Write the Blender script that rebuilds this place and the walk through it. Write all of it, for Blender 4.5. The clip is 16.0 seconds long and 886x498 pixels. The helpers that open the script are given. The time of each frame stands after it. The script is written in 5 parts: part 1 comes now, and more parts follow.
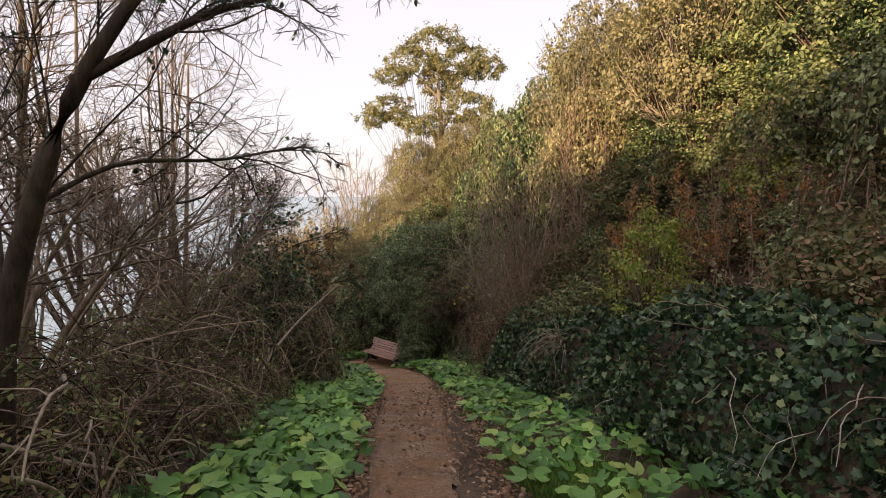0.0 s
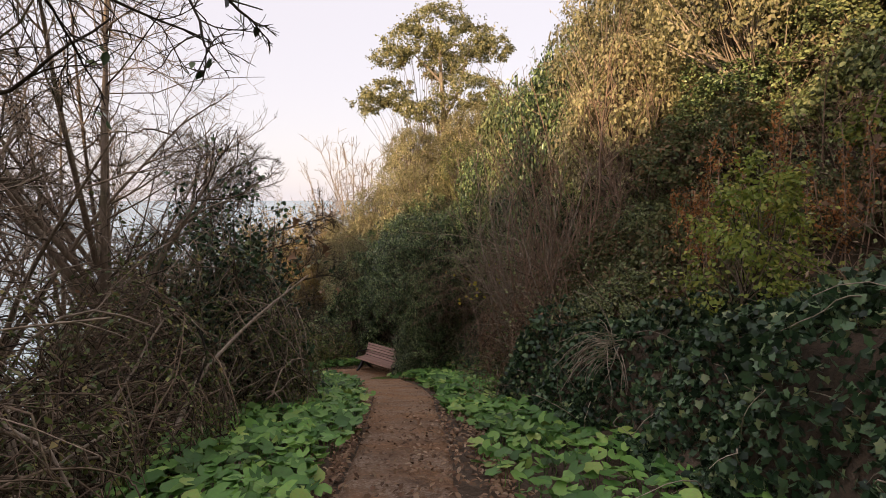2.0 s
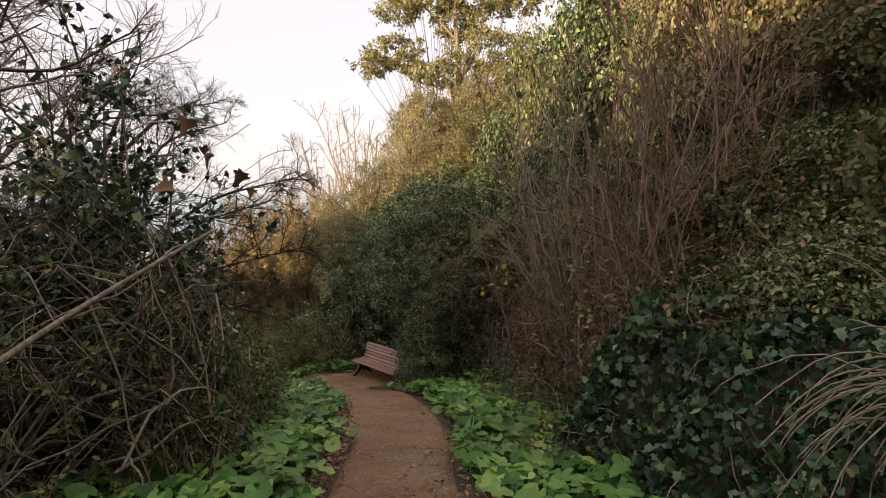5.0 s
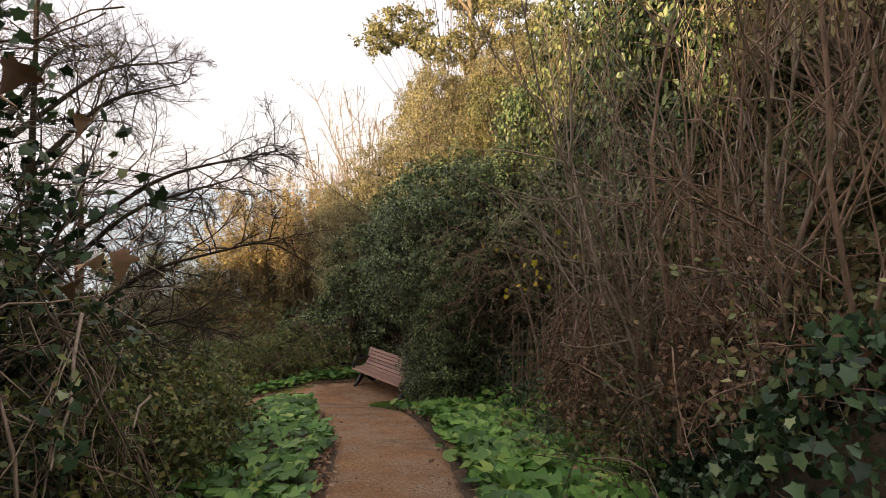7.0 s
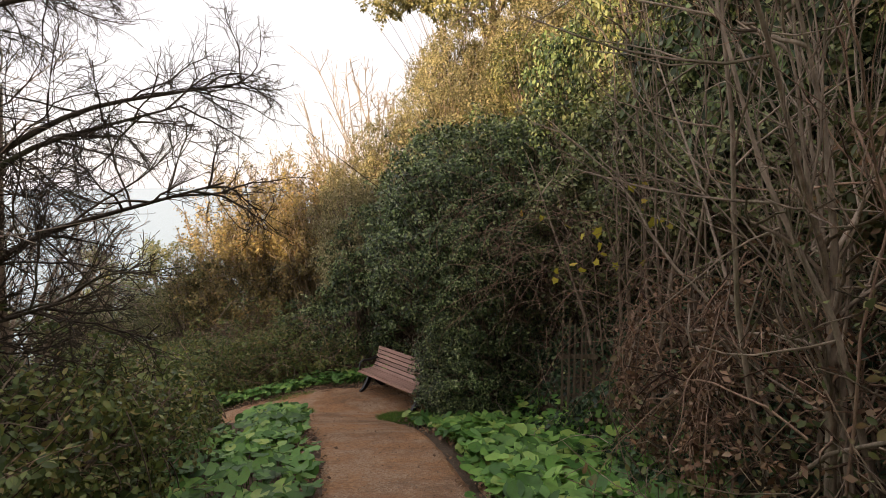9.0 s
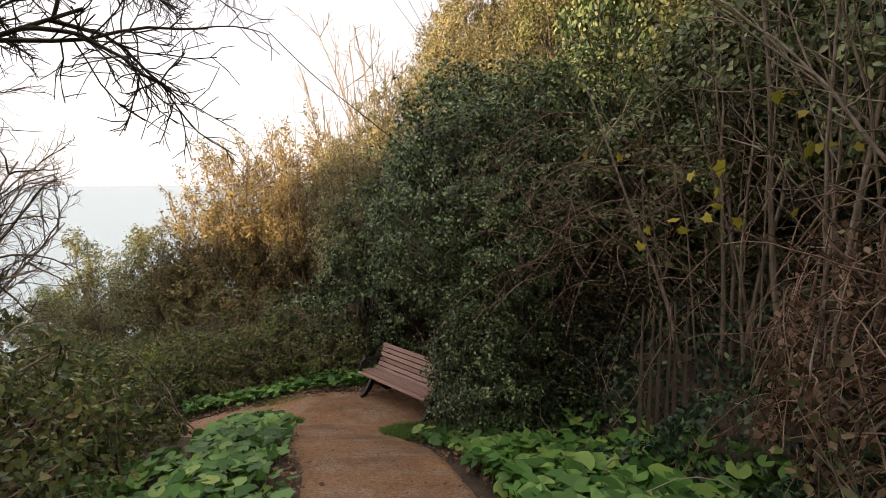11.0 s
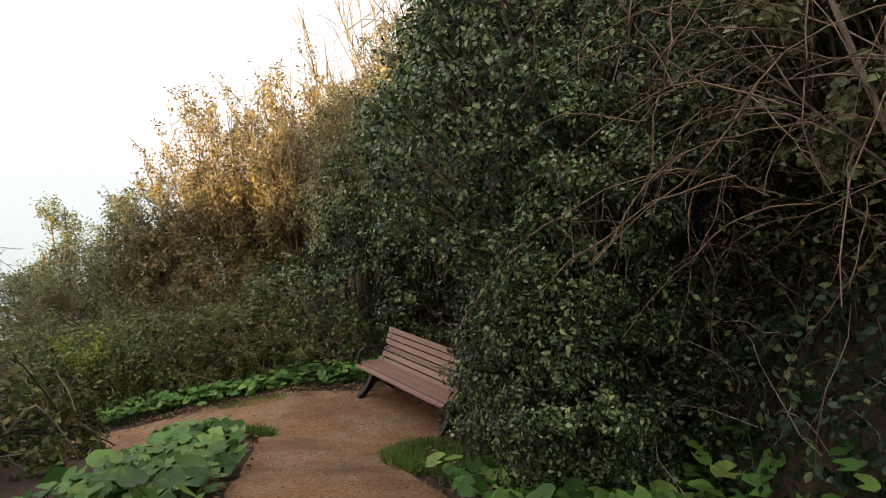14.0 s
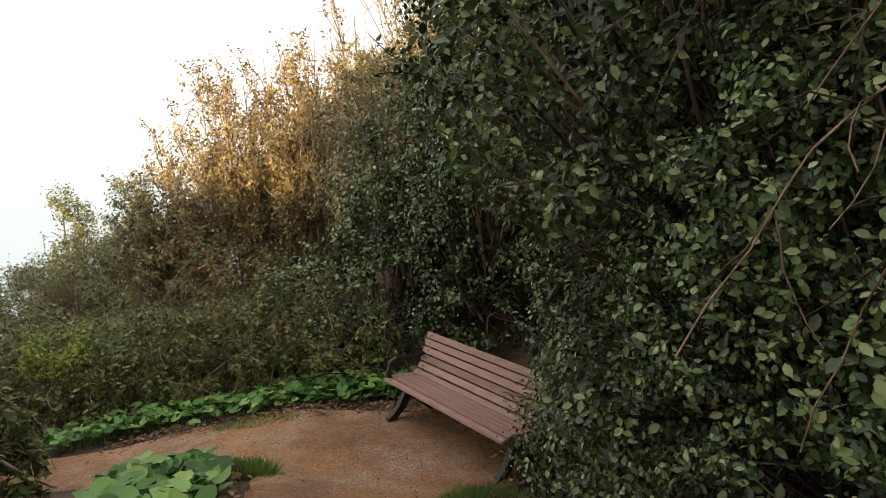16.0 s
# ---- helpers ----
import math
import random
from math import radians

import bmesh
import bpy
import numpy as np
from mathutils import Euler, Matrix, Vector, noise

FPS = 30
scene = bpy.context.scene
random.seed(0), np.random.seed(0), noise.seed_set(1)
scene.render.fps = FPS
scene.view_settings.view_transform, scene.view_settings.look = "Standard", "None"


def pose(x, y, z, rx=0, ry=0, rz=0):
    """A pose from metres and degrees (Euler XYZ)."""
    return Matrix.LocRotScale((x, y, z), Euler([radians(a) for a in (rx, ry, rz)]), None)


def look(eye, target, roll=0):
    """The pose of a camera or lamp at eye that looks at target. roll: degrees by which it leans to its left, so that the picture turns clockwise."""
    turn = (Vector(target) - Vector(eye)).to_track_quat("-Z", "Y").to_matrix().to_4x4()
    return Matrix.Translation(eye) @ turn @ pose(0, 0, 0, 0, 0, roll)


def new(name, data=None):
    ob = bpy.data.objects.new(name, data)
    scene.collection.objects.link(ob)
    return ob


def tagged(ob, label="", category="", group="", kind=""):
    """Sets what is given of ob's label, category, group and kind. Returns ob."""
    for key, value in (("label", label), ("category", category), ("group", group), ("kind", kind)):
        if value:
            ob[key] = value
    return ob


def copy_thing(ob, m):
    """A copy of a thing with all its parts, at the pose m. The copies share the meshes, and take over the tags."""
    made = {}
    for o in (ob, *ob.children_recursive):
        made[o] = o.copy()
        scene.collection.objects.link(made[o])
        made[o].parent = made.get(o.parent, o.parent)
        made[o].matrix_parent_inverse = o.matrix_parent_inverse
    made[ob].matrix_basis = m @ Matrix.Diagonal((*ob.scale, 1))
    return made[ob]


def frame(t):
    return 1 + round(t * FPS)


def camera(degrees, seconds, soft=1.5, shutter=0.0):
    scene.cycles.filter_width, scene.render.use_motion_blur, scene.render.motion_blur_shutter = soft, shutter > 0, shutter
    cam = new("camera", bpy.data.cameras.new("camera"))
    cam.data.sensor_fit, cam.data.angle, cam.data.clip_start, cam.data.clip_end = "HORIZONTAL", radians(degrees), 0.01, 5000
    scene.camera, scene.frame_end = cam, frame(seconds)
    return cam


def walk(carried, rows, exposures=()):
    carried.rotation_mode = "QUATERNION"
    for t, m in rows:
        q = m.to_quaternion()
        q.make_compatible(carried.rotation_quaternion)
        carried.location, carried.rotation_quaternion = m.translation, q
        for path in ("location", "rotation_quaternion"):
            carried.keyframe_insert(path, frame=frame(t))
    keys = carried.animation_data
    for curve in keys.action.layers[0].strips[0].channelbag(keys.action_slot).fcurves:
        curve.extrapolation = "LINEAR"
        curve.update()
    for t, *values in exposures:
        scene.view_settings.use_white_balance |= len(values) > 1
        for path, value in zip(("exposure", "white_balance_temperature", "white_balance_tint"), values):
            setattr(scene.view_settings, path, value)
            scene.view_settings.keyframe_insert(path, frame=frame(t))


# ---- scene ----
cam = camera(75.6, 16.0, soft=0.9)
PATH = [
    (0, (0.037, 0.131, 1.361), (0.028, 2.121, 1.164), -0.1),
    (0.5, (-0.025, 0.67, 1.237), (-0.037, 2.66, 1.044), -0.1),
    (1, (-0.024, 1.224, 1.109), (-0.034, 3.215, 0.918), -0.1),
    (1.5, (-0.035, 1.783, 0.961), (-0.049, 3.774, 0.774), -0.1),
    (2, (0.0, 2.342, 0.824), (-0.016, 4.333, 0.641), -0.1),
    (2.5, (-0.01, 2.903, 0.66), (-0.024, 4.895, 0.476), -0.1),
    (3, (-0.003, 3.456, 0.538), (-0.024, 5.447, 0.348), -0.1),
    (3.5, (-0.039, 3.995, 0.412), (-0.067, 5.986, 0.223), -0.1),
    (4, (-0.031, 4.561, 0.283), (-0.068, 6.551, 0.092), -0.2),
    (4.2, (-0.064, 4.806, 0.178), (-0.102, 6.797, -0.013), -0.1),
    (6.3, (-0.169, 6.784, 0.082), (-0.258, 8.77, -0.14), 0.0),
    (6.5, (-0.202, 6.981, 0.061), (-0.287, 8.967, -0.16), 0.0),
    (7, (-0.213, 7.564, -0.099), (-0.31, 9.55, -0.322), -0.1),
    (7.5, (-0.257, 8.113, -0.227), (-0.359, 10.098, -0.453), -0.2),
    (8, (-0.276, 8.627, -0.351), (-0.395, 10.61, -0.58), -0.3),
    (8.5, (-0.331, 9.099, -0.45), (-0.465, 11.08, -0.687), -0.6),
    (9, (-0.439, 9.536, -0.616), (-0.585, 11.517, -0.852), -0.7),
    (9.2, (-0.497, 9.711, -0.678), (-0.65, 11.692, -0.913), -1.0),
    (11.3, (-0.794, 11.541, -1.284), (-0.959, 13.52, -1.522), -0.3),
    (11.5, (-0.803, 11.705, -1.358), (-0.966, 13.683, -1.604), -0.4),
    (12, (-0.859, 12.097, -1.459), (-1.018, 14.075, -1.709), 0.1),
    (12.5, (-0.893, 12.474, -1.554), (-1.054, 14.452, -1.806), 0.2),
    (13, (-0.941, 12.844, -1.645), (-1.12, 14.819, -1.905), 0.2),
    (13.5, (-1.026, 13.217, -1.783), (-1.218, 15.19, -2.051), 0.2),
    (14, (-1.118, 13.615, -1.89), (-1.332, 15.584, -2.168), 0.1),
    (14.5, (-1.195, 14.021, -1.994), (-1.433, 15.987, -2.273), 0.2),
    (15, (-1.333, 14.383, -2.091), (-1.598, 16.347, -2.36), 0.2),
    (15.5, (-1.43, 14.748, -2.197), (-1.716, 16.71, -2.458), 0.4),
    (16, (-1.577, 15.12, -2.335), (-1.881, 17.079, -2.593), 0.6),
]
walk(cam, [(t, look(eye, target, roll)) for t, eye, target, roll in PATH], exposures=[(0.0, 0.5, 7000, 16), (2.8, 0.36, 6950, 15), (4.0, 0.4, 7050, 14), (7.0, 0.74, 7250, 13), (9.0, 0.8, 7200, 12), (12.5, 0.74, 7150, 10), (14.5, 1.0, 7150, 8), (16.0, 1.02, 7150, 8)])

# ---- world and sun ----
SUN_EL, SUN_AZ = 9.5, 215.0     # degrees above the horizon; compass bearing with +y as north
sky_world = bpy.data.worlds.new("sky")
scene.world = sky_world
sky_world.use_nodes = True
wn = sky_world.node_tree
wn.nodes.clear()
sky_tex = wn.nodes.new("ShaderNodeTexSky")
sky_tex.sky_type = "NISHITA"
sky_tex.sun_disc = False
sky_tex.sun_elevation = radians(SUN_EL)
sky_tex.sun_rotation = radians(SUN_AZ)
sky_tex.dust_density = 1.0
sky_tex.air_density = 1.0
sky_bg = wn.nodes.new("ShaderNodeBackground")
sky_bg.inputs["Strength"].default_value = 0.15
sky_out = wn.nodes.new("ShaderNodeOutputWorld")
veil = wn.nodes.new("ShaderNodeMix")      # thin high cloud over the clear sky
veil.data_type = "RGBA"
veil.inputs[0].default_value = 0.8
veil.inputs[7].default_value = (5.1, 5.0, 5.5, 1)
wn.links.new(sky_tex.outputs[0], veil.inputs[6])
wn.links.new(veil.outputs[2], sky_bg.inputs["Color"])
wn.links.new(sky_bg.outputs[0], sky_out.inputs["Surface"])
sun_data = bpy.data.lights.new("sun", "SUN")
sun_data.energy, sun_data.angle, sun_data.color = 5.0, radians(0.5), (1.0, 0.75, 0.46)
sun_lamp = new("sun", sun_data)
az, el = radians(SUN_AZ), radians(SUN_EL)
sun_from = Vector((math.sin(az) * math.cos(el), math.cos(az) * math.cos(el), math.sin(el)))
sun_lamp.matrix_world = look(sun_from * 50, (0, 0, 0))


# ---- materials ----
def node_material(name):
    m = bpy.data.materials.new(name)
    m.use_nodes = True
    nt = m.node_tree
    return m, nt, nt.nodes["Principled BSDF"]


def ramp_of(nt, stops):
    r = nt.nodes.new("ShaderNodeValToRGB")
    while len(r.color_ramp.elements) < len(stops):
        r.color_ramp.elements.new(0.5)
    for e, (p, c) in zip(r.color_ramp.elements, stops):
        e.position, e.color = p, (*c, 1)
    return r


def noise_of(nt, scale, detail=4.0, rough=0.6, stretch=None):
    co = nt.nodes.new("ShaderNodeTexCoord")
    n = nt.nodes.new("ShaderNodeTexNoise")
    n.inputs["Scale"].default_value, n.inputs["Detail"].default_value, n.inputs["Roughness"].default_value = scale, detail, rough
    if stretch:
        mp = nt.nodes.new("ShaderNodeMapping")
        mp.inputs["Scale"].default_value = stretch
        nt.links.new(co.outputs["Object"], mp.inputs[0])
        nt.links.new(mp.outputs[0], n.inputs["Vector"])
    else:
        nt.links.new(co.outputs["Object"], n.inputs["Vector"])
    return n


def mixed(nt, fac, a, b, mode="MIX"):
    m = nt.nodes.new("ShaderNodeMix")
    m.data_type, m.blend_type = "RGBA", mode
    for sock, v in ((m.inputs[0], fac), (m.inputs[6], a), (m.inputs[7], b)):
        if isinstance(v, (int, float)):
            sock.default_value = v
        elif isinstance(v, tuple):
            sock.default_value = (*v, 1)
        else:
            nt.links.new(v, sock)
    return m.outputs[2]


def bump_of(nt, bsdf, height, strength, distance):
    b = nt.nodes.new("ShaderNodeBump")
    b.inputs["Strength"].default_value, b.inputs["Distance"].default_value = strength, distance
    nt.links.new(height, b.inputs["Height"])
    nt.links.new(b.outputs[0], bsdf.inputs["Normal"])


def leaf_material(name, stops, rough=0.45, through_light=0.3, patch=0.5, patch_colour=None):
    """Leaves: each one takes its own tone, with broader patches over the plant."""
    m, nt, bsdf = node_material(name)
    geo = nt.nodes.new("ShaderNodeNewGeometry")
    info = nt.nodes.new("ShaderNodeObjectInfo")
    add = nt.nodes.new("ShaderNodeMath")
    add.operation = "ADD"
    wrap = nt.nodes.new("ShaderNodeMath")
    wrap.operation = "FRACT"
    nt.links.new(geo.outputs["Random Per Island"], add.inputs[0])
    nt.links.new(info.outputs["Random"], add.inputs[1])
    nt.links.new(add.outputs[0], wrap.inputs[0])
    r = ramp_of(nt, stops)
    nt.links.new(wrap.outputs[0], r.inputs[0])
    n = noise_of(nt, patch, 3)
    pr = ramp_of(nt, [(0.35, (0.55, 0.55, 0.55)), (0.65, (1.2, 1.2, 1.2))])
    nt.links.new(n.outputs[0], pr.inputs[0])
    colour = mixed(nt, 0.8, r.outputs[0], pr.outputs[0], "MULTIPLY")
    if patch_colour:
        n2 = noise_of(nt, patch * 2.3, 2)
        pr2 = ramp_of(nt, [(0.52, (0, 0, 0)), (0.66, (1, 1, 1))])
        nt.links.new(n2.outputs[0], pr2.inputs[0])
        colour = mixed(nt, pr2.outputs[0], colour, patch_colour)
    fine = noise_of(nt, 60, 2)
    colour = mixed(nt, 0.25, colour, fine.outputs["Color"], "OVERLAY")
    nt.links.new(colour, bsdf.inputs["Base Color"])
    bsdf.inputs["Roughness"].default_value = rough
    bsdf.inputs["Specular IOR Level"].default_value = 0.36
    tr = nt.nodes.new("ShaderNodeBsdfTranslucent")
    nt.links.new(colour, tr.inputs["Color"])
    mx = nt.nodes.new("ShaderNodeMixShader")
    mx.inputs[0].default_value = through_light
    nt.links.new(bsdf.outputs[0], mx.inputs[1])
    nt.links.new(tr.outputs[0], mx.inputs[2])
    nt.links.new(mx.outputs[0], nt.nodes["Material Output"].inputs["Surface"])
    return m


def bark_material(name, a, b, scale=25.0):
    m, nt, bsdf = node_material(name)
    geo = nt.nodes.new("ShaderNodeNewGeometry")
    r = ramp_of(nt, [(0.0, a), (1.0, b)])
    nt.links.new(geo.outputs["Random Per Island"], r.inputs[0])
    n = noise_of(nt, scale, 5, 0.7, (1, 1, 0.25))
    pr = ramp_of(nt, [(0.35, (0.5, 0.48, 0.45)), (0.7, (1.25, 1.2, 1.15))])
    nt.links.new(n.outputs[0], pr.inputs[0])
    moss = noise_of(nt, 2.5, 3)
    mr = ramp_of(nt, [(0.55, (0, 0, 0)), (0.75, (0.6, 0.6, 0.6))])
    nt.links.new(moss.outputs[0], mr.inputs[0])
    c = mixed(nt, 1.0, r.outputs[0], pr.outputs[0], "MULTIPLY")
    c = mixed(nt, mr.outputs[0], c, (0.10, 0.12, 0.05))
    nt.links.new(c, bsdf.inputs["Base Color"])
    bsdf.inputs["Roughness"].default_value = 0.85
    bsdf.inputs["Specular IOR Level"].default_value = 0.15
    bump_of(nt, bsdf, n.outputs[0], 0.6, 0.01)
    return m


def ground_material(name, dark, mid, light, gravel=0.0):
    m, nt, bsdf = node_material(name)
    big = noise_of(nt, 0.9, 5, 0.65)
    small = noise_of(nt, 28, 5, 0.7)
    r = ramp_of(nt, [(0.32, dark), (0.52, mid), (0.72, light)])
    nt.links.new(big.outputs[0], r.inputs[0])
    pr = ramp_of(nt, [(0.3, (0.5, 0.48, 0.45)), (0.7, (1.4, 1.38, 1.35))])
    nt.links.new(small.outputs[0], pr.inputs[0])
    c = mixed(nt, 1.0, r.outputs[0], pr.outputs[0], "MULTIPLY")
    height = small.outputs[0]
    if gravel:
        co = nt.nodes.new("ShaderNodeTexCoord")
        v = nt.nodes.new("ShaderNodeTexVoronoi")
        v.inputs["Scale"].default_value = 60
        nt.links.new(co.outputs["Object"], v.inputs["Vector"])
        keep = noise_of(nt, 1.7, 3)
        kr = ramp_of(nt, [(0.45, (0, 0, 0)), (0.62, (gravel, gravel, gravel))])
        nt.links.new(keep.outputs[0], kr.inputs[0])
        stone = ramp_of(nt, [(0.0, (0.16, 0.09, 0.05)), (0.5, (0.33, 0.22, 0.14)), (1.0, (0.5, 0.4, 0.3))])
        nt.links.new(v.outputs["Color"], stone.inputs[0])
        c = mixed(nt, kr.outputs[0], c, stone.outputs[0])
        height = mixed(nt, 0.5, small.outputs[0], v.outputs["Distance"])
    # Tint along y: darker and bluer near the start, paler far on.
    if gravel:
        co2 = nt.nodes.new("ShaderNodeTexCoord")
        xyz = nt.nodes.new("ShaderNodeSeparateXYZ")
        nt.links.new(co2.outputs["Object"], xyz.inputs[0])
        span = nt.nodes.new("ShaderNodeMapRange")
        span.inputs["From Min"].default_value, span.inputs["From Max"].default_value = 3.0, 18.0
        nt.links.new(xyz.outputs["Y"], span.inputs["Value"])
        graded = ramp_of(nt, [(0.0, (0.82, 0.86, 0.95)), (0.45, (1.0, 1.0, 1.0)), (1.0, (1.35, 1.3, 1.25))])
        nt.links.new(span.outputs[0], graded.inputs[0])
        c = mixed(nt, 1.0, c, graded.outputs[0], "MULTIPLY")
    nt.links.new(c, bsdf.inputs["Base Color"])
    bsdf.inputs["Roughness"].default_value = 0.9
    bump_of(nt, bsdf, height, 0.9, 0.03)
    return m


EARTH = ground_material("earth", (0.06, 0.042, 0.026), (0.11, 0.075, 0.048), (0.17, 0.12, 0.08))
MIDGREEN = leaf_material("mid_green_leaf", [(0, (0.03, 0.045, 0.02)), (0.4, (0.20, 0.245, 0.10)), (0.8, (0.36, 0.41, 0.17)), (1, (0.46, 0.45, 0.21))], 0.4, 0.18, 0.7)
GREEN_BRAMBLE = leaf_material("green_bramble_leaf", [(0, (0.07, 0.11, 0.04)), (0.45, (0.17, 0.225, 0.07)), (0.8, (0.29, 0.33, 0.10)), (1, (0.42, 0.33, 0.13))], 0.42, 0.22, 0.9)
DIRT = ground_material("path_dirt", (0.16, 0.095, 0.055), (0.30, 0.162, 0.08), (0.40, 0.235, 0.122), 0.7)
EVERGREEN = leaf_material("evergreen_leaf", [(0, (0.018, 0.032, 0.015)), (0.45, (0.07, 0.115, 0.045)), (0.78, (0.235, 0.325, 0.12)), (1, (0.48, 0.54, 0.26))], 0.28, 0.1, 0.9)
IVY = leaf_material("ivy_leaf", [(0, (0.014, 0.03, 0.016)), (0.5, (0.045, 0.095, 0.042)), (0.85, (0.14, 0.23, 0.11)), (1, (0.32, 0.36, 0.16))], 0.34, 0.1, 0.8)
OLIVE = leaf_material("olive_leaf", [(0, (0.07, 0.085, 0.03)), (0.5, (0.18, 0.19, 0.07)), (0.85, (0.32, 0.31, 0.12)), (1, (0.48, 0.42, 0.2))], 0.45, 0.25)
# Olive foliage with the low sun's gold put into its leaf colour.
SUN_GOLD = leaf_material("sun_gold_leaf", [(0, (0.12, 0.12, 0.055)), (0.4, (0.34, 0.31, 0.15)), (0.85, (0.54, 0.49, 0.27)), (1, (0.62, 0.50, 0.30))], 0.5, 0.3)
BROAD = leaf_material("broad_leaf", [(0, (0.05, 0.14, 0.03)), (0.5, (0.14, 0.31, 0.065)), (0.85, (0.24, 0.44, 0.1)), (1, (0.38, 0.5, 0.12))], 0.5, 0.2, 1.2)
BRAMBLE_LEAF = leaf_material("bramble_leaf", [(0, (0.08, 0.11, 0.04)), (0.5, (0.19, 0.21, 0.08)), (0.8, (0.27, 0.21, 0.10)), (1, (0.34, 0.18, 0.10))], 0.5, 0.3, 0.9)
DEAD = leaf_material("dead_leaf", [(0, (0.10, 0.055, 0.03)), (0.5, (0.26, 0.15, 0.085)), (0.85, (0.40, 0.26, 0.16)), (1, (0.50, 0.36, 0.24))], 0.75, 0.15, 1.0)
RUST = leaf_material("rust_seed", [(0, (0.36, 0.14, 0.05)), (0.5, (0.60, 0.27, 0.10)), (1, (0.70, 0.42, 0.18))], 0.8, 0.3, 1.0)
OAK = leaf_material("oak_leaf", [(0, (0.12, 0.13, 0.06)), (0.5, (0.31, 0.30, 0.14)), (0.85, (0.50, 0.47, 0.24)), (1, (0.62, 0.54, 0.30))], 0.45, 0.4)
PALE = leaf_material("pale_leaf", [(0, (0.08, 0.10, 0.04)), (0.5, (0.20, 0.23, 0.09)), (0.85, (0.34, 0.35, 0.16)), (1, (0.46, 0.40, 0.18))], 0.5, 0.3)
WILLOW = leaf_material("willow_leaf", [(0, (0.13, 0.11, 0.045)), (0.5, (0.36, 0.285, 0.11)), (0.85, (0.54, 0.43, 0.18)), (1, (0.52, 0.30, 0.12))], 0.5, 0.3)
LIME = leaf_material("lime_leaf", [(0, (0.12, 0.18, 0.03)), (0.5, (0.34, 0.42, 0.08)), (1, (0.55, 0.54, 0.12))], 0.5, 0.3)
YELLOW = leaf_material("yellow_leaf", [(0, (0.40, 0.36, 0.05)), (0.6, (0.55, 0.46, 0.06)), (1, (0.50, 0.28, 0.06))], 0.5, 0.4, 1.0)
GRASS = leaf_material("grass_blade", [(0, (0.08, 0.18, 0.03)), (0.6, (0.15, 0.29, 0.055)), (1, (0.28, 0.34, 0.09))], 0.5, 0.35, 1.5)
TWIG = bark_material("twig_bark", (0.035, 0.026, 0.02), (0.52, 0.42, 0.33))
RED_TWIG = bark_material("red_twig_bark", (0.06, 0.033, 0.024), (0.58, 0.41, 0.31))
GREY_TWIG = bark_material("grey_twig_bark", (0.14, 0.11, 0.085), (0.58, 0.49, 0.40))
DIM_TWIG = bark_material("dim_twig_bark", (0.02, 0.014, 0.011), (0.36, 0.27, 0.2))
PALE_WOOD = bark_material("weathered_pale", (0.10, 0.08, 0.06), (0.2, 0.16, 0.12))
PALE_BARK = bark_material("pale_bark", (0.34, 0.27, 0.17), (0.55, 0.46, 0.32))
DARK_BARK = bark_material("dark_bark", (0.05, 0.04, 0.032), (0.10, 0.08, 0.06))


# ---- geometry helpers ----
def link_mesh(name, V, faces, material, parent=None, label="", smooth=False):
    """One mesh object from vertices and a list of index arrays (triangles or quads)."""
    me = bpy.data.meshes.new(name)
    V = np.asarray(V, np.float32).reshape(-1, 3)
    me.vertices.add(len(V))
    me.vertices.foreach_set("co", V.ravel())
    loops = np.concatenate([f.ravel() for f in faces]).astype(np.int32)
    totals = np.concatenate([np.full(len(f), f.shape[1], np.int32) for f in faces])
    starts = np.concatenate([[0], np.cumsum(totals)[:-1]]).astype(np.int32)
    me.loops.add(len(loops))
    me.loops.foreach_set("vertex_index", loops)
    me.polygons.add(len(totals))
    me.polygons.foreach_set("loop_start", starts)
    if smooth:
        me.polygons.foreach_set("use_smooth", np.ones(len(totals), bool))
    me.update(calc_edges=True)
    me.materials.append(material)
    ob = new(name, me)
    if parent is not None:
        ob.parent = parent
    return tagged(ob, label)


def part(name, bm, material, parent, label=""):
    me = bpy.data.meshes.new(name)
    bm.to_mesh(me)
    bm.free()
    me.materials.append(material)
    ob = new(name, me)
    ob.parent = parent
    return tagged(ob, label)


def unit(v):
    return v / np.maximum(np.linalg.norm(v, axis=-1, keepdims=True), 1e-9)


def smoothstep(x):
    x = np.clip(x, 0, 1)
    return x * x * (3 - 2 * x)


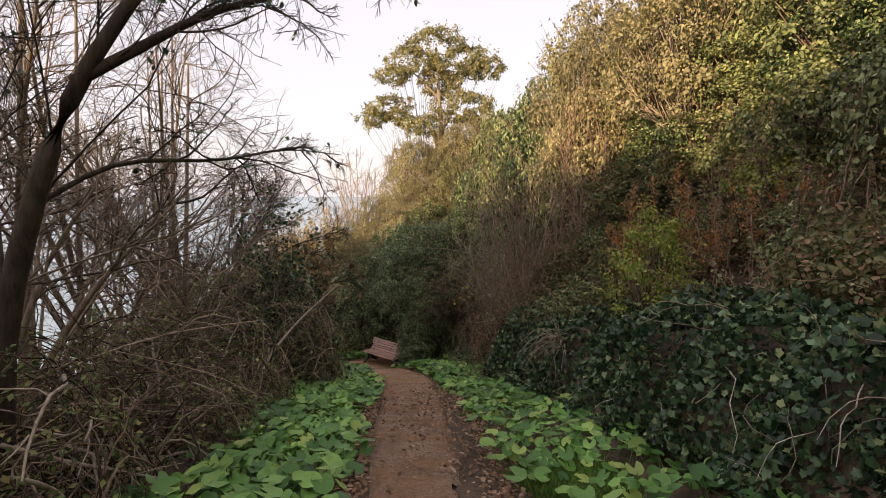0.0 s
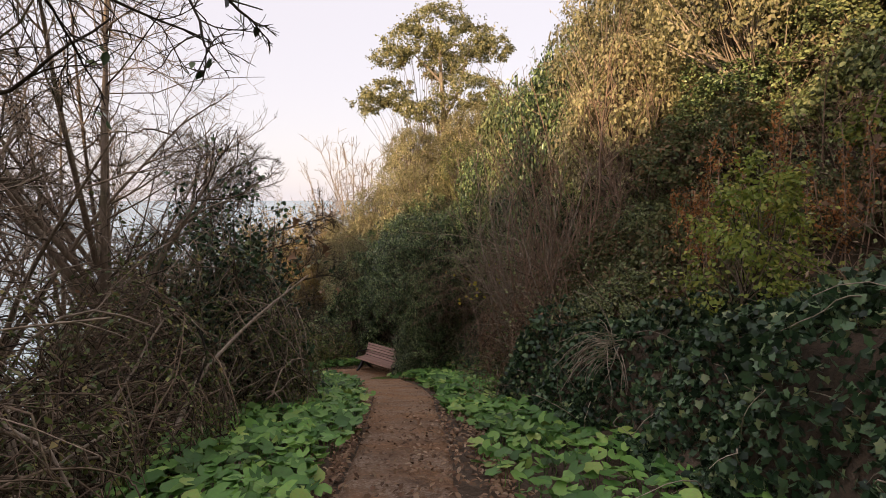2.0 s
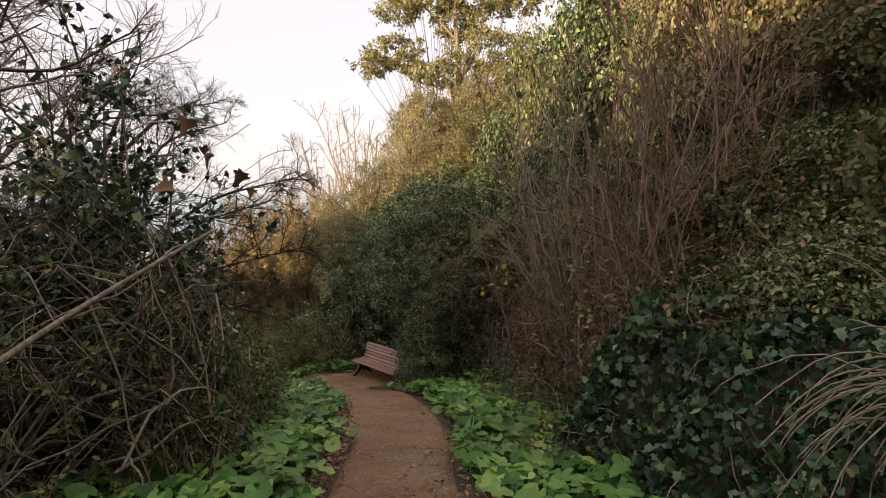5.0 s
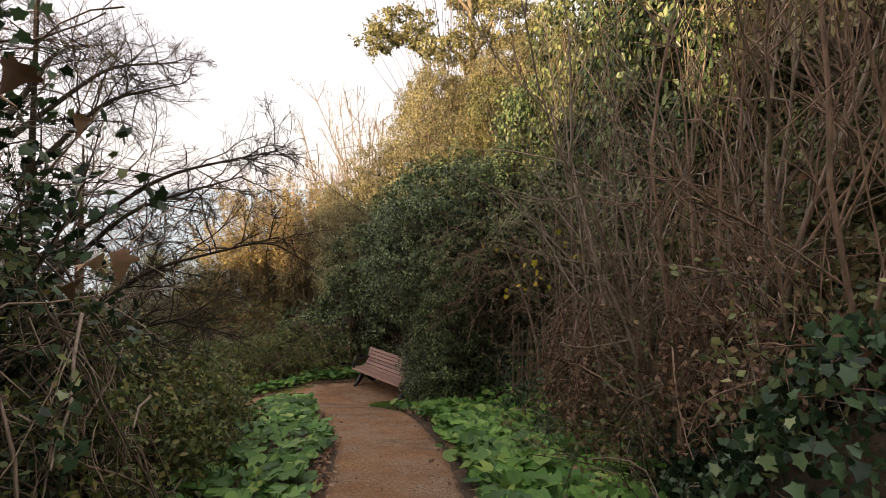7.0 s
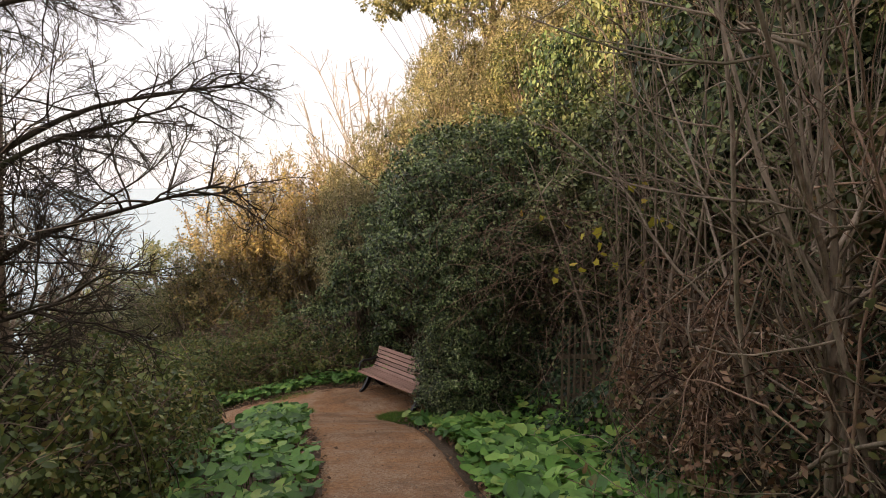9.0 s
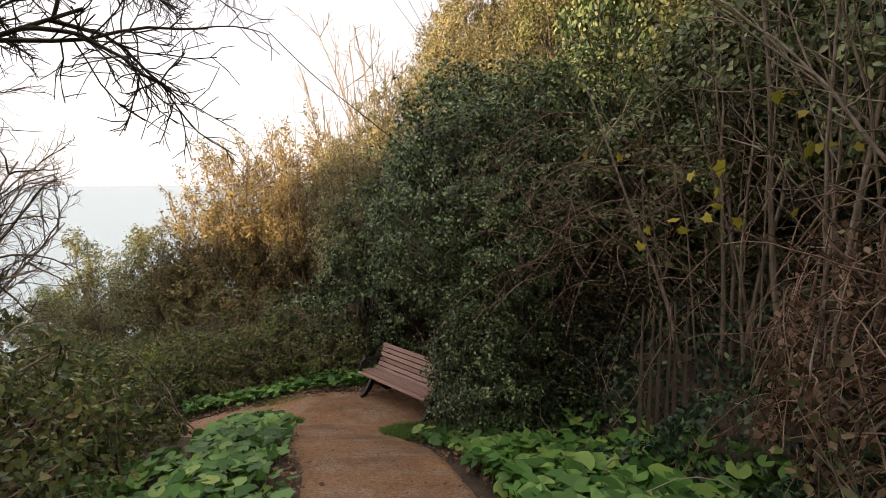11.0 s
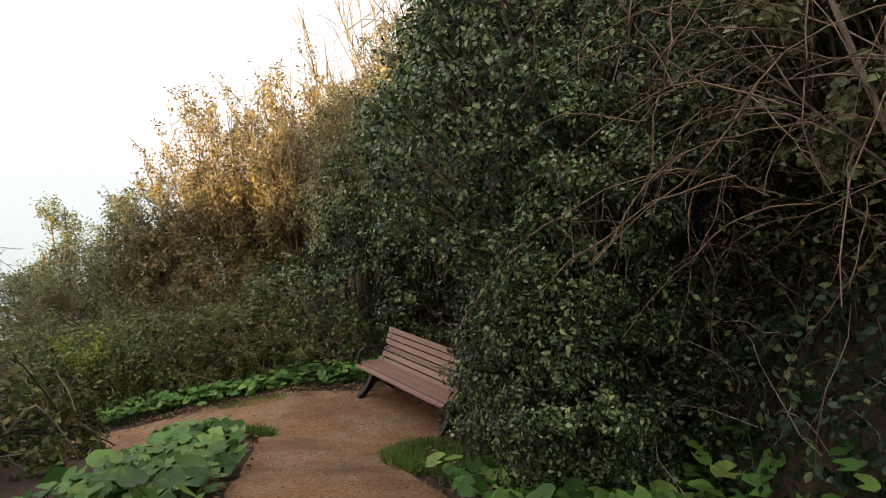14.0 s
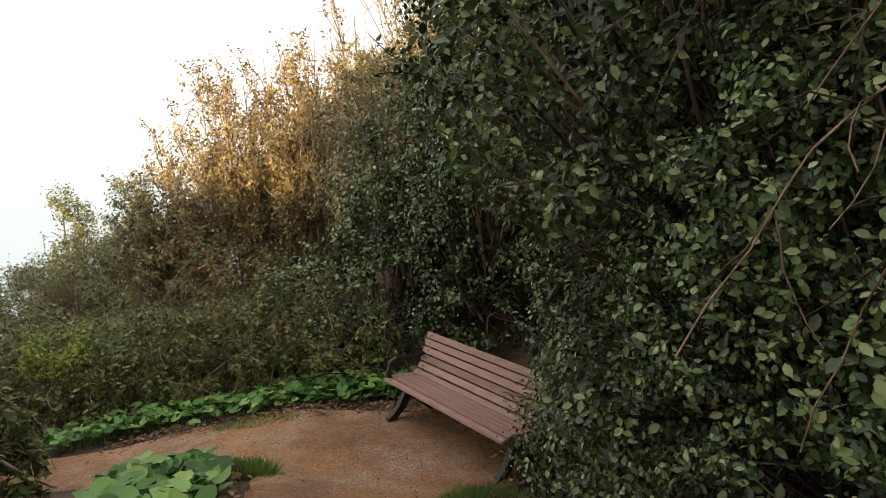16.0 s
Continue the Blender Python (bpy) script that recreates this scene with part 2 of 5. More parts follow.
# leaf shapes: (vertices, faces); y runs from stalk to tip, z is the upper side
SHAPES = {
    "small": (np.array([(0, 0, 0), (0.30, 0.5, 0.07), (0, 1, -0.04), (-0.30, 0.5, 0.07)]), [np.array([(0, 1, 2), (0, 2, 3)])]),
    "narrow": (np.array([(0, 0, 0), (0.15, 0.45, 0.04), (0, 1, -0.1), (-0.15, 0.45, 0.04)]), [np.array([(0, 1, 2), (0, 2, 3)])]),
    "oval": (np.array([(0, 0, 0), (0.26, 0.28, 0.07), (0.27, 0.62, 0.06), (0, 1, -0.08), (-0.27, 0.62, 0.06), (-0.26, 0.28, 0.07)]),
             [np.array([(0, 1, 2, 3), (0, 3, 4, 5)])]),
    "lobed": (np.array([(0, 0, 0), (0.42, -0.1, 0.05), (0.36, 0.30, 0.05), (0.48, 0.52, 0.0), (0.27, 0.62, 0.04), (0, 1, -0.08),
                        (-0.27, 0.62, 0.04), (-0.48, 0.52, 0.0), (-0.36, 0.30, 0.05), (-0.42, -0.1, 0.05)]),
              [np.array([(0, 1, 2), (0, 2, 8), (0, 8, 9), (2, 3, 4), (8, 6, 7)]), np.array([(2, 4, 6, 8)]), np.array([(4, 5, 6)])]),
    "blade": (np.array([(-0.03, 0, 0), (0.03, 0, 0), (0.02, 0.6, 0.05), (-0.02, 0.6, 0.05), (0, 1, 0.0)]), [np.array([(0, 1, 2, 3)]), np.array([(3, 2, 4)])]),
}


def kidney(n=11):
    """A round, cupped leaf with a notch at its stalk."""
    v = [(0, 0, 0)]
    for i in range(n):
        a = radians(-150 + 300 * i / (n - 1))
        r = 0.5 * (1 + 0.08 * math.cos(2 * a)) * (1 + 0.05 * math.sin(7 * i))
        v.append((r * math.sin(a), r * math.cos(a), 0.09 + 0.04 * math.sin(i * 2.4)))
    return np.array(v), [np.array([(0, i + 1, i) for i in range(1, n)])]


SHAPES["kidney"] = kidney()


def maple():
    """A curled five-lobed dry leaf."""
    half = [(0.0, 0.0), (0.22, -0.06), (0.40, 0.05), (0.33, 0.18), (0.55, 0.36), (0.56, 0.50), (0.36, 0.48), (0.30, 0.55), (0.24, 0.62), (0.17, 0.80), (0.0, 1.0)]
    right = [(x, y, 1.6 * x * x - 0.45 * y * y) for x, y in half]
    left = [(-x, y, 1.1 * x * x - 0.45 * y * y) for x, y in half[1:-1]][::-1]
    rim = right + left
    v = np.array([(0, 0.35, -0.02)] + rim)
    k = len(rim)
    return v, [np.array([(0, 1 + i, 1 + (i + 1) % k) for i in range(k)])]


SHAPES["maple"] = maple()


def leaf_arrays(rng, P, D, size, shape, out=0.6, up=0.35, wild=0.9):
    """Vertices and faces of leaves at P that lean towards D."""
    tv, tf = SHAPES[shape]
    n = len(P)
    Y = unit(D * out + rng.normal(size=(n, 3)) * wild)
    Z0 = np.array([0, 0, up]) + D * 0.35 + rng.normal(size=(n, 3)) * wild * 0.6
    X = unit(np.cross(Y, Z0))
    Z = np.cross(X, Y)
    s = (size * rng.uniform(0.6, 1.25, n))[:, None, None]
    V = P[:, None] + s * (tv[None, :, 0:1] * X[:, None] + tv[None, :, 1:2] * Y[:, None] + tv[None, :, 2:3] * Z[:, None])
    k = len(tv)
    base = (np.arange(n) * k)[:, None, None]
    return V.reshape(-1, 3), [(f[None] + base).reshape(-1, f.shape[1]) for f in tf]


def joined(chunks):
    V, F, at = [], [], 0
    for v, fs in chunks:
        V.append(v)
        F += [f + at for f in fs]
        at += len(v)
    return np.concatenate(V), F


def runners(rng, base, heading, length, k=6, wobble=0.25, droop=0.0):
    """Curved lines: n of them with k points each."""
    n = len(base)
    pts = np.zeros((n, k, 3))
    pts[:, 0] = base
    d = unit(heading)
    step = (np.broadcast_to(length, (n,)) / (k - 1))[:, None]
    for i in range(1, k):
        d = unit(d + rng.normal(size=(n, 3)) * wobble + np.array([0, 0, -droop]))
        pts[:, i] = pts[:, i - 1] + d * step
    return pts


def offshoots(rng, pts, m, ratio, spread=0.8, k=5, wobble=0.25, droop=0.0, first=0.25):
    """m side branches from each line."""
    n, kk, _ = pts.shape
    u = rng.uniform(first, 0.98, (n, m)) * (kk - 1)
    i = np.minimum(u.astype(int), kk - 2)
    f = (u - i)[..., None]
    rows = np.arange(n)[:, None]
    a, b = pts[rows, i], pts[rows, i + 1]
    length = np.linalg.norm(np.diff(pts, axis=1), axis=2).sum(1)
    L = (length[:, None] * ratio * rng.uniform(0.5, 1.2, (n, m)) * (1.15 - 0.6 * u / (kk - 1))).ravel()
    head = unit(unit(b - a) + rng.normal(size=(n, m, 3)) * spread)
    return runners(rng, (a + (b - a) * f).reshape(-1, 3), head.reshape(-1, 3), L, k, wobble, droop)


def tube_arrays(pts, r0, r1, sides=3):
    """Tapered tubes along lines."""
    n, k, _ = pts.shape
    t = np.gradient(pts, axis=1)
    t = unit(t)
    ref = np.where(np.abs(t[..., 2:3]) > 0.9, np.array([1.0, 0, 0]), np.array([0, 0, 1.0]))
    a = unit(np.cross(t, ref))
    b = np.cross(t, a)
    r = (np.broadcast_to(r0, (n,))[:, None] + (np.broadcast_to(r1, (n,)) - np.broadcast_to(r0, (n,)))[:, None] * np.linspace(0, 1, k))[..., None, None]
    ang = np.arange(sides) * 2 * math.pi / sides
    V = pts[:, :, None] + r * (np.cos(ang)[None, None, :, None] * a[:, :, None] + np.sin(ang)[None, None, :, None] * b[:, :, None])
    idx = np.arange(n * k * sides).reshape(n, k, sides)
    q = np.stack([idx[:, :-1], np.roll(idx, -1, 2)[:, :-1], np.roll(idx, -1, 2)[:, 1:], idx[:, 1:]], -1).reshape(-1, 4)
    return V.reshape(-1, 3), [q]


def along(rng, pts, per, first=0.2):
    """Points along lines, with the lines' direction there."""
    n, k, _ = pts.shape
    u = rng.uniform(first, 1.0, (n, per)) * (k - 1)
    i = np.minimum(u.astype(int), k - 2)
    rows = np.arange(n)[:, None]
    a, b = pts[rows, i], pts[rows, i + 1]
    return (a + (b - a) * (u - i)[..., None]).reshape(-1, 3), unit(b - a).reshape(-1, 3)


# ---- lie of the land ----
def profile(y):
    # Unseen rise behind the start is shaped to block the low sun.
    return np.interp(y, [-400, -40, -12, 0, 8.6, 9.5, 16.2, 19.3, 21, 23, 60], [14, 9, 5.0, 0.12, -1.77, -2.0, -3.74, -4.8, -4.9, -5.0, -6])


BANK_FOOT = np.array([(60, -400), (4, -40), (2.2, -6), (2.05, 0), (1.95, 4.6), (1.45, 7.6), (0.85, 10.5), (0.75, 12.5), (0.5, 14.5), (0.0, 16), (-0.7, 17.3),
                      (-1.1, 18.6), (-0.75, 20.0), (-2.3, 21.9), (-4.5, 22.0), (-7, 22.6), (-9, 25), (-9.5, 32), (-6, 45), (0, 80), (60, 300), (900, 4500)], float)
# First three points widen the unseen rise so its shadow reaches left.
LEFT_EDGE = np.array([(-104, -400), (-66, -40), (-42, -12), (-3.4, -4), (-2.2, 0), (-2.4, 6), (-3.3, 12), (-4.6, 16), (-6.5, 18.6), (-9, 19.6), (-12, 22), (-12.5, 30), (-10, 50), (-5, 90), (50, 310), (880, 4510)], float)


def signed_distance(x, y, line):
    """Distance to a line on the plan, positive to its right."""
    p = np.stack([x, y], -1)
    best = np.full(x.shape, 1e9)
    sign = np.ones(x.shape)
    for a, b in zip(line[:-1], line[1:]):
        ab = b - a
        t = np.clip(((p - a) @ ab) / (ab @ ab), 0, 1)
        q = p - (a + t[..., None] * ab)
        dist = np.hypot(q[..., 0], q[..., 1])
        s = np.where(ab[0] * (p[..., 1] - a[1]) - ab[1] * (p[..., 0] - a[0]) < 0, 1.0, -1.0)
        closer = dist < best - 1e-6
        best = np.where(closer, dist, best)
        sign = np.where(closer, s, sign)
    return best * sign


def land(x, y):
    """Height of the ground."""
    x, y = np.broadcast_arrays(np.asarray(x, float), np.asarray(y, float))
    z = profile(y)
    d = signed_distance(x, y, BANK_FOOT)
    wall = 1.15 * smoothstep((11.5 - y) / 1.5) * smoothstep((y + 4) / 3)
    shelf = smoothstep((11.5 - y) / 2.5)
    rise = wall * smoothstep(d / 0.55) + (1.12 + 0.25 * shelf) * np.clip(d - 0.2 - 1.7 * shelf, 0, 5.0) + 0.4 * np.clip(d - 5.5, 0, 12) + 0.02 * np.clip(d - 17, 0, 400)
    rise = rise * (0.22 + 0.78 * smoothstep((x + 5.5) / 5.0))
    e = -signed_distance(x, y, LEFT_EDGE)
    fall = 0.6 * np.clip(e, 0, 200)
    z = z - 0.2 * np.clip(-3.9 - x, 0, 5) * smoothstep((y - 17) / 2)
    z = z + np.where(d > 0, rise, 0) - np.where(e > 0, fall, 0)
    z = z + 0.05 * np.sin(x * 1.7 + np.sin(y * 1.3)) * np.cos(y * 1.9) * np.clip(np.maximum(d, e) * 2, 0, 1.5)
    return np.maximum(z, -45.0)


def land_at(x, y):
    return float(land(np.array([x]), np.array([y]))[0])


def spaced(near0, near1, step, far, grow=1.35):
    mid = list(np.arange(near0, near1 + 1e-6, step))
    lo, hi, s = [near0], [near1], step
    while hi[-1] < far:
        s *= grow
        lo.append(lo[-1] - s)
        hi.append(hi[-1] + s)
    return np.array(lo[:0:-1] + mid + hi[1:])


def build_ground():
    xs, ys = spaced(-14, 12, 0.3, 4600), spaced(-10, 34, 0.3, 4600)
    X, Y = np.meshgrid(xs, ys)
    V = np.stack([X, Y, land(X, Y)], -1).reshape(-1, 3)
    i = np.arange(len(V)).reshape(X.shape)
    q = np.stack([i[:-1, :-1], i[:-1, 1:], i[1:, 1:], i[1:, :-1]], -1).reshape(-1, 4)
    ob = link_mesh("ground", V, [q], EARTH, smooth=True)
    tagged(ob, "dark leaf-littered earth falling from bank to sea", "ground", kind="structure")


build_ground()

# sea
m_sea, nt_sea, b_sea = node_material("sea_water")
b_sea.inputs["Base Color"].default_value = (0.34, 0.46, 0.50, 1)
b_sea.inputs["Roughness"].default_value = 0.25
wave = noise_of(nt_sea, 0.15, 4, 0.6, (1, 2.5, 1))
bump_of(nt_sea, b_sea, wave.outputs[0], 0.5, 1.0)
link_mesh("water", [(-4900, -4900, -32), (4900, -4900, -32), (4900, 4900, -32), (-4900, 4900, -32)], [np.array([(0, 1, 2, 3)])], m_sea)
tagged(bpy.data.objects["water"], "pale hazy blue-green sea below the slope", "sea", kind="structure")

# path
PATH_LEFT = np.array([(-0.35, -30), (-0.35, 0), (-0.54, 3.9), (-0.77, 5.7), (-0.94, 8.3), (-1.2, 10.9), (-1.43, 11.9), (-1.74, 13.6), (-2.45, 15.9), (-2.95, 16.9), (-3.45, 18.4), (-3.85, 19.25)])
PATH_RIGHT = np.array([(0.35, -30), (0.3, 0), (0.19, 3.9), (0.15, 5.7), (0.0, 8.3), (-0.17, 10.9), (-0.22, 12), (-0.45, 13.7), (-0.86, 15.4), (-1.33, 17.0), (-1.9, 18.0), (-2.0, 19.2), (-1.55, 19.5), (-1.3, 20.3)])
PATH_END = np.array([(-2.4, 21.35), (-3.1, 20.9), (-4.1, 20.75), (-5.1, 20.6), (-5.8, 20.2), (-8, 20.0), (-11.5, 21.6), (-11.8, 20.8), (-8, 19.2), (-5.2, 19.1)])
PATH_OUTLINE = np.concatenate([PATH_RIGHT, PATH_END, PATH_LEFT[::-1]])


def inside(x, y, poly):
    hit = np.zeros(x.shape, bool)
    for (x0, y0), (x1, y1) in zip(poly, np.roll(poly, -1, 0)):
        cross = ((y0 > y) != (y1 > y)) & (x < (x1 - x0) * (y - y0) / (y1 - y0 + 1e-12) + x0)
        hit ^= cross
    return hit


def ragged(x, y):
    return 0.03 * np.sin(x * 7 + y * 5.1) + 0.025 * np.sin(y * 8.3 - x * 4) + 0.05 * np.sin(y * 2.1)


def build_path():
    c = 0.04
    xs, ys = np.arange(-12, 1.0, c), np.arange(-12, 22, c)
    X, Y = np.meshgrid(xs, ys)
    keep = inside(X + c / 2 + ragged(X, Y), Y + c / 2, PATH_OUTLINE)
    edge = np.abs(signed_distance(X, Y, np.concatenate([PATH_OUTLINE, PATH_OUTLINE[:1]])))
    Z = land(X, Y) - 0.02 + 0.065 * smoothstep(edge / 0.12) + 0.004 * np.sin(X * 6 + Y * 2.2) * np.sin(Y * 3.7 + X) + 0.003 * np.sin(X * 21 + Y * 4) * np.sin(Y * 17 - X * 5)
    V = np.stack([X, Y, Z], -1).reshape(-1, 3)
    i = np.arange(len(V)).reshape(X.shape)
    q = np.stack([i[:-1, :-1], i[:-1, 1:], i[1:, 1:], i[1:, :-1]], -1)[keep[:-1, :-1]]
    used, inv = np.unique(q.ravel(), return_inverse=True)
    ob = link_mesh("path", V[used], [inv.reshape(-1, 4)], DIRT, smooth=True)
    tagged(ob, "worn reddish-brown dirt footpath with gravel", "path", kind="structure")


build_path()


# ---- bench ----
def box(bm, size, m):
    r = bmesh.ops.create_cube(bm, size=1.0, matrix=m @ Matrix.Diagonal((*size, 1)))
    return r["verts"]


WOOD, nt_w, b_w = node_material("bench_wood")
grain = noise_of(nt_w, 9, 6, 0.7, (0.6, 9, 9))
info_w = nt_w.nodes.new("ShaderNodeObjectInfo")
rw = ramp_of(nt_w, [(0.3, (0.27, 0.155, 0.125)), (0.55, (0.42, 0.265, 0.215)), (0.75, (0.54, 0.37, 0.31))])
nt_w.links.new(grain.outputs[0], rw.inputs[0])
vary = ramp_of(nt_w, [(0, (0.8, 0.78, 0.76)), (1, (1.15, 1.12, 1.1))])
nt_w.links.new(info_w.outputs["Random"], vary.inputs[0])
nt_w.links.new(mixed(nt_w, 1.0, rw.outputs[0], vary.outputs[0], "MULTIPLY"), b_w.inputs["Base Color"])
b_w.inputs["Roughness"].default_value = 0.6
bump_of(nt_w, b_w, grain.outputs[0], 0.3, 0.004)
IRON, nt_i, b_i = node_material("black_iron")
b_i.inputs["Base Color"].default_value = (0.012, 0.012, 0.013, 1)
b_i.inputs["Roughness"].default_value = 0.45
ni = noise_of(nt_i, 60, 3)
bump_of(nt_i, b_i, ni.outputs[0], 0.3, 0.003)


def swept(bm, pts, widths, thick):
    """A flat bar in the yz plane that follows pts, with its own width at each."""
    rings = []
    for i, p in enumerate(pts):
        a = Vector(pts[max(i - 1, 0)])
        b = Vector(pts[min(i + 1, len(pts) - 1)])
        t = (b - a).normalized()
        nrm = Vector((-t.y, t.x))
        w = widths[i] / 2
        ring = [bm.verts.new((sx * thick / 2, p[0] + nrm.x * s * w, p[1] + nrm.y * s * w)) for sx, s in ((-1, -1), (-1, 1), (1, 1), (1, -1))]
        rings.append(ring)
    for r0, r1 in zip(rings[:-1], rings[1:]):
        for j in range(4):
            bm.faces.new((r0[j], r0[(j + 1) % 4], r1[(j + 1) % 4], r1[j]))
    bm.faces.new(rings[0][::-1])
    bm.faces.new(rings[-1])
    bmesh.ops.recalc_face_normals(bm, faces=bm.faces)


def build_bench(m):
    """Local x along the seat, -y to the front, z up."""
    bench = new("park_bench")
    bench.matrix_world = m
    tagged(bench, "slatted wooden park bench on black iron legs beside the path", "bench")
    L = 1.74
    # seat and back follow one curve of slats
    curve = [(-0.285, 0.415, 4), (-0.215, 0.432, 6), (-0.142, 0.428, -4), (-0.068, 0.418, -7), (0.005, 0.412, -2), (0.072, 0.430, 25),
             (0.128, 0.492, 62), (0.160, 0.568, 70), (0.187, 0.646, 72), (0.212, 0.724, 73), (0.236, 0.80, 73)]
    for i, (y, z, a) in enumerate(curve):
        bm = bmesh.new()
        box(bm, (L, 0.066, 0.028), Matrix.Identity(4))
        bmesh.ops.bevel(bm, geom=list(bm.edges), offset=0.006, segments=2, affect="EDGES")
        s = part("slat", bm, WOOD, bench)
        s.matrix_local = pose(0, y, z, a, 0, 0)
        for bx in (-0.78, 0.78):
            bm = bmesh.new()
            bmesh.ops.create_cone(bm, cap_ends=True, segments=8, radius1=0.009, radius2=0.006, depth=0.006, matrix=Matrix.Translation((bx, 0, 0.0165)))
            part("bolt", bm, IRON, s, "dark bolt head")
    for x in (-0.78, 0.78):
        bm = bmesh.new()
        swept(bm, [(-0.27, 0.392), (-0.14, 0.400), (0.0, 0.388), (0.085, 0.405), (0.15, 0.49), (0.195, 0.60), (0.262, 0.80)], [0.035, 0.045, 0.05, 0.055, 0.045, 0.04, 0.03], 0.045)
        part("seat_bracket", bm, IRON, bench).location.x = x
        bm = bmesh.new()
        swept(bm, [(-0.33, 0.014), (-0.25, 0.045), (-0.16, 0.13), (-0.09, 0.25), (-0.06, 0.38)], [0.035, 0.065, 0.085, 0.09, 0.13], 0.055)
        part("front_leg", bm, IRON, bench).location.x = x
        bm = bmesh.new()
        swept(bm, [(0.28, 0.014), (0.20, 0.045), (0.11, 0.13), (0.03, 0.25), (-0.01, 0.38)], [0.035, 0.065, 0.085, 0.09, 0.13], 0.055)
        part("rear_leg", bm, IRON, bench).location.x = x
        if x > 0:
            continue
        bm = bmesh.new()
        swept(bm, [(-0.26, 0.40), (-0.275, 0.50), (-0.25, 0.585), (-0.18, 0.615), (-0.05, 0.60), (0.08, 0.605), (0.19, 0.615)], [0.03, 0.03, 0.035, 0.04, 0.04, 0.035, 0.03], 0.04)
        part("armrest", bm, IRON, bench).location.x = x + (0.07 if x > 0 else -0.07)
    return bench


BENCH_ANGLE = -43.5
build_bench(pose(-2.17, 20.2, land_at(-2.17, 20.2) + 0.025, 0, 0, BENCH_ANGLE))


# ---- plants ----
def plant(name, label, category, x, y, turn=0.0, sink=0.05, group="", lift=0.0):
    ob = new(name)
    ob.matrix_world = pose(x, y, land_at(x, y) - sink + lift, 0, 0, turn)
    return tagged(ob, label, category, group)


def leafy_shrub(ob, seed, rx, ry, h, leaf, bark, n_stems=40, n_side=9, n_twig=4, per=5, size=0.05, shape="small", low=-0.1, thick=0.02, keep=0.35, bare=0.0):
    """A shrub that fills a lumpy half-egg of radii rx, ry and height h."""
    rng = np.random.default_rng(seed)
    a = rng.uniform(0, 2 * math.pi, n_stems)
    zz = rng.uniform(low, 1.0, n_stems)
    rr = np.sqrt(np.maximum(1 - zz * zz, 0.02))
    head = np.stack([rr * np.cos(a) * rx, rr * np.sin(a) * ry, 0.15 * h + zz * 0.85 * h], -1)
    L = np.linalg.norm(head, axis=1) * rng.uniform(0.72, 1.08, n_stems)
    base = rng.normal(size=(n_stems, 3)) * np.array([0.12 * rx, 0.12 * ry, 0])
    s = runners(rng, base, unit(head + np.array([0, 0, 0.35 * h])), L, 8, 0.10, 0.05)
    goal = base + unit(head) * L[:, None]
    s += ((goal - s[:, -1])[:, None] * (np.linspace(0, 1, 8) ** 1.5)[None, :, None])
    side = offshoots(rng, s, n_side, 0.40, 0.75, 4, 0.2, 0.02, 0.3)
    twig = offshoots(rng, side, n_twig, 0.5, 0.75, 3, 0.2, 0.02)
    shown = twig[rng.random(len(twig)) < keep]
    V, F = joined([tube_arrays(s, thick, thick * 0.3, 4), tube_arrays(side[rng.random(len(side)) < keep * 2], thick * 0.34, thick * 0.16), tube_arrays(shown, thick * 0.2, thick * 0.12)])
    link_mesh("branchwork", V, F, bark, ob)
    lines = twig if bare == 0 else twig[rng.random(len(twig)) > bare]
    P, D = along(rng, lines, per, 0.1)
    P = P + rng.normal(size=P.shape) * size * 0.6
    V, F = leaf_arrays(rng, P, D, size, shape)
    link_mesh("foliage", V, F, leaf, ob)
    return ob


def facing_leaves(rng, P, N, size, shape, wild=0.5, hang=0.25):
    """Leaves at P whose upper sides turn towards N."""
    tv, tf = SHAPES[shape]
    n = len(P)
    Z = unit(N + rng.normal(size=(n, 3)) * wild)
    Y = unit(np.cross(Z, rng.normal(size=(n, 3))))
    Y = unit(Y + np.array([0, 0, -hang]))
    X = unit(np.cross(Y, Z))
    Z = np.cross(X, Y)
    s = (size * rng.uniform(0.55, 1.3, n))[:, None, None]
    V = P[:, None] + s * (tv[None, :, 0:1] * X[:, None] + tv[None, :, 1:2] * Y[:, None] + tv[None, :, 2:3] * Z[:, None])
    base = (np.arange(n) * len(tv))[:, None, None]
    return V.reshape(-1, 3), [(f[None] + base).reshape(-1, f.shape[1]) for f in tf]


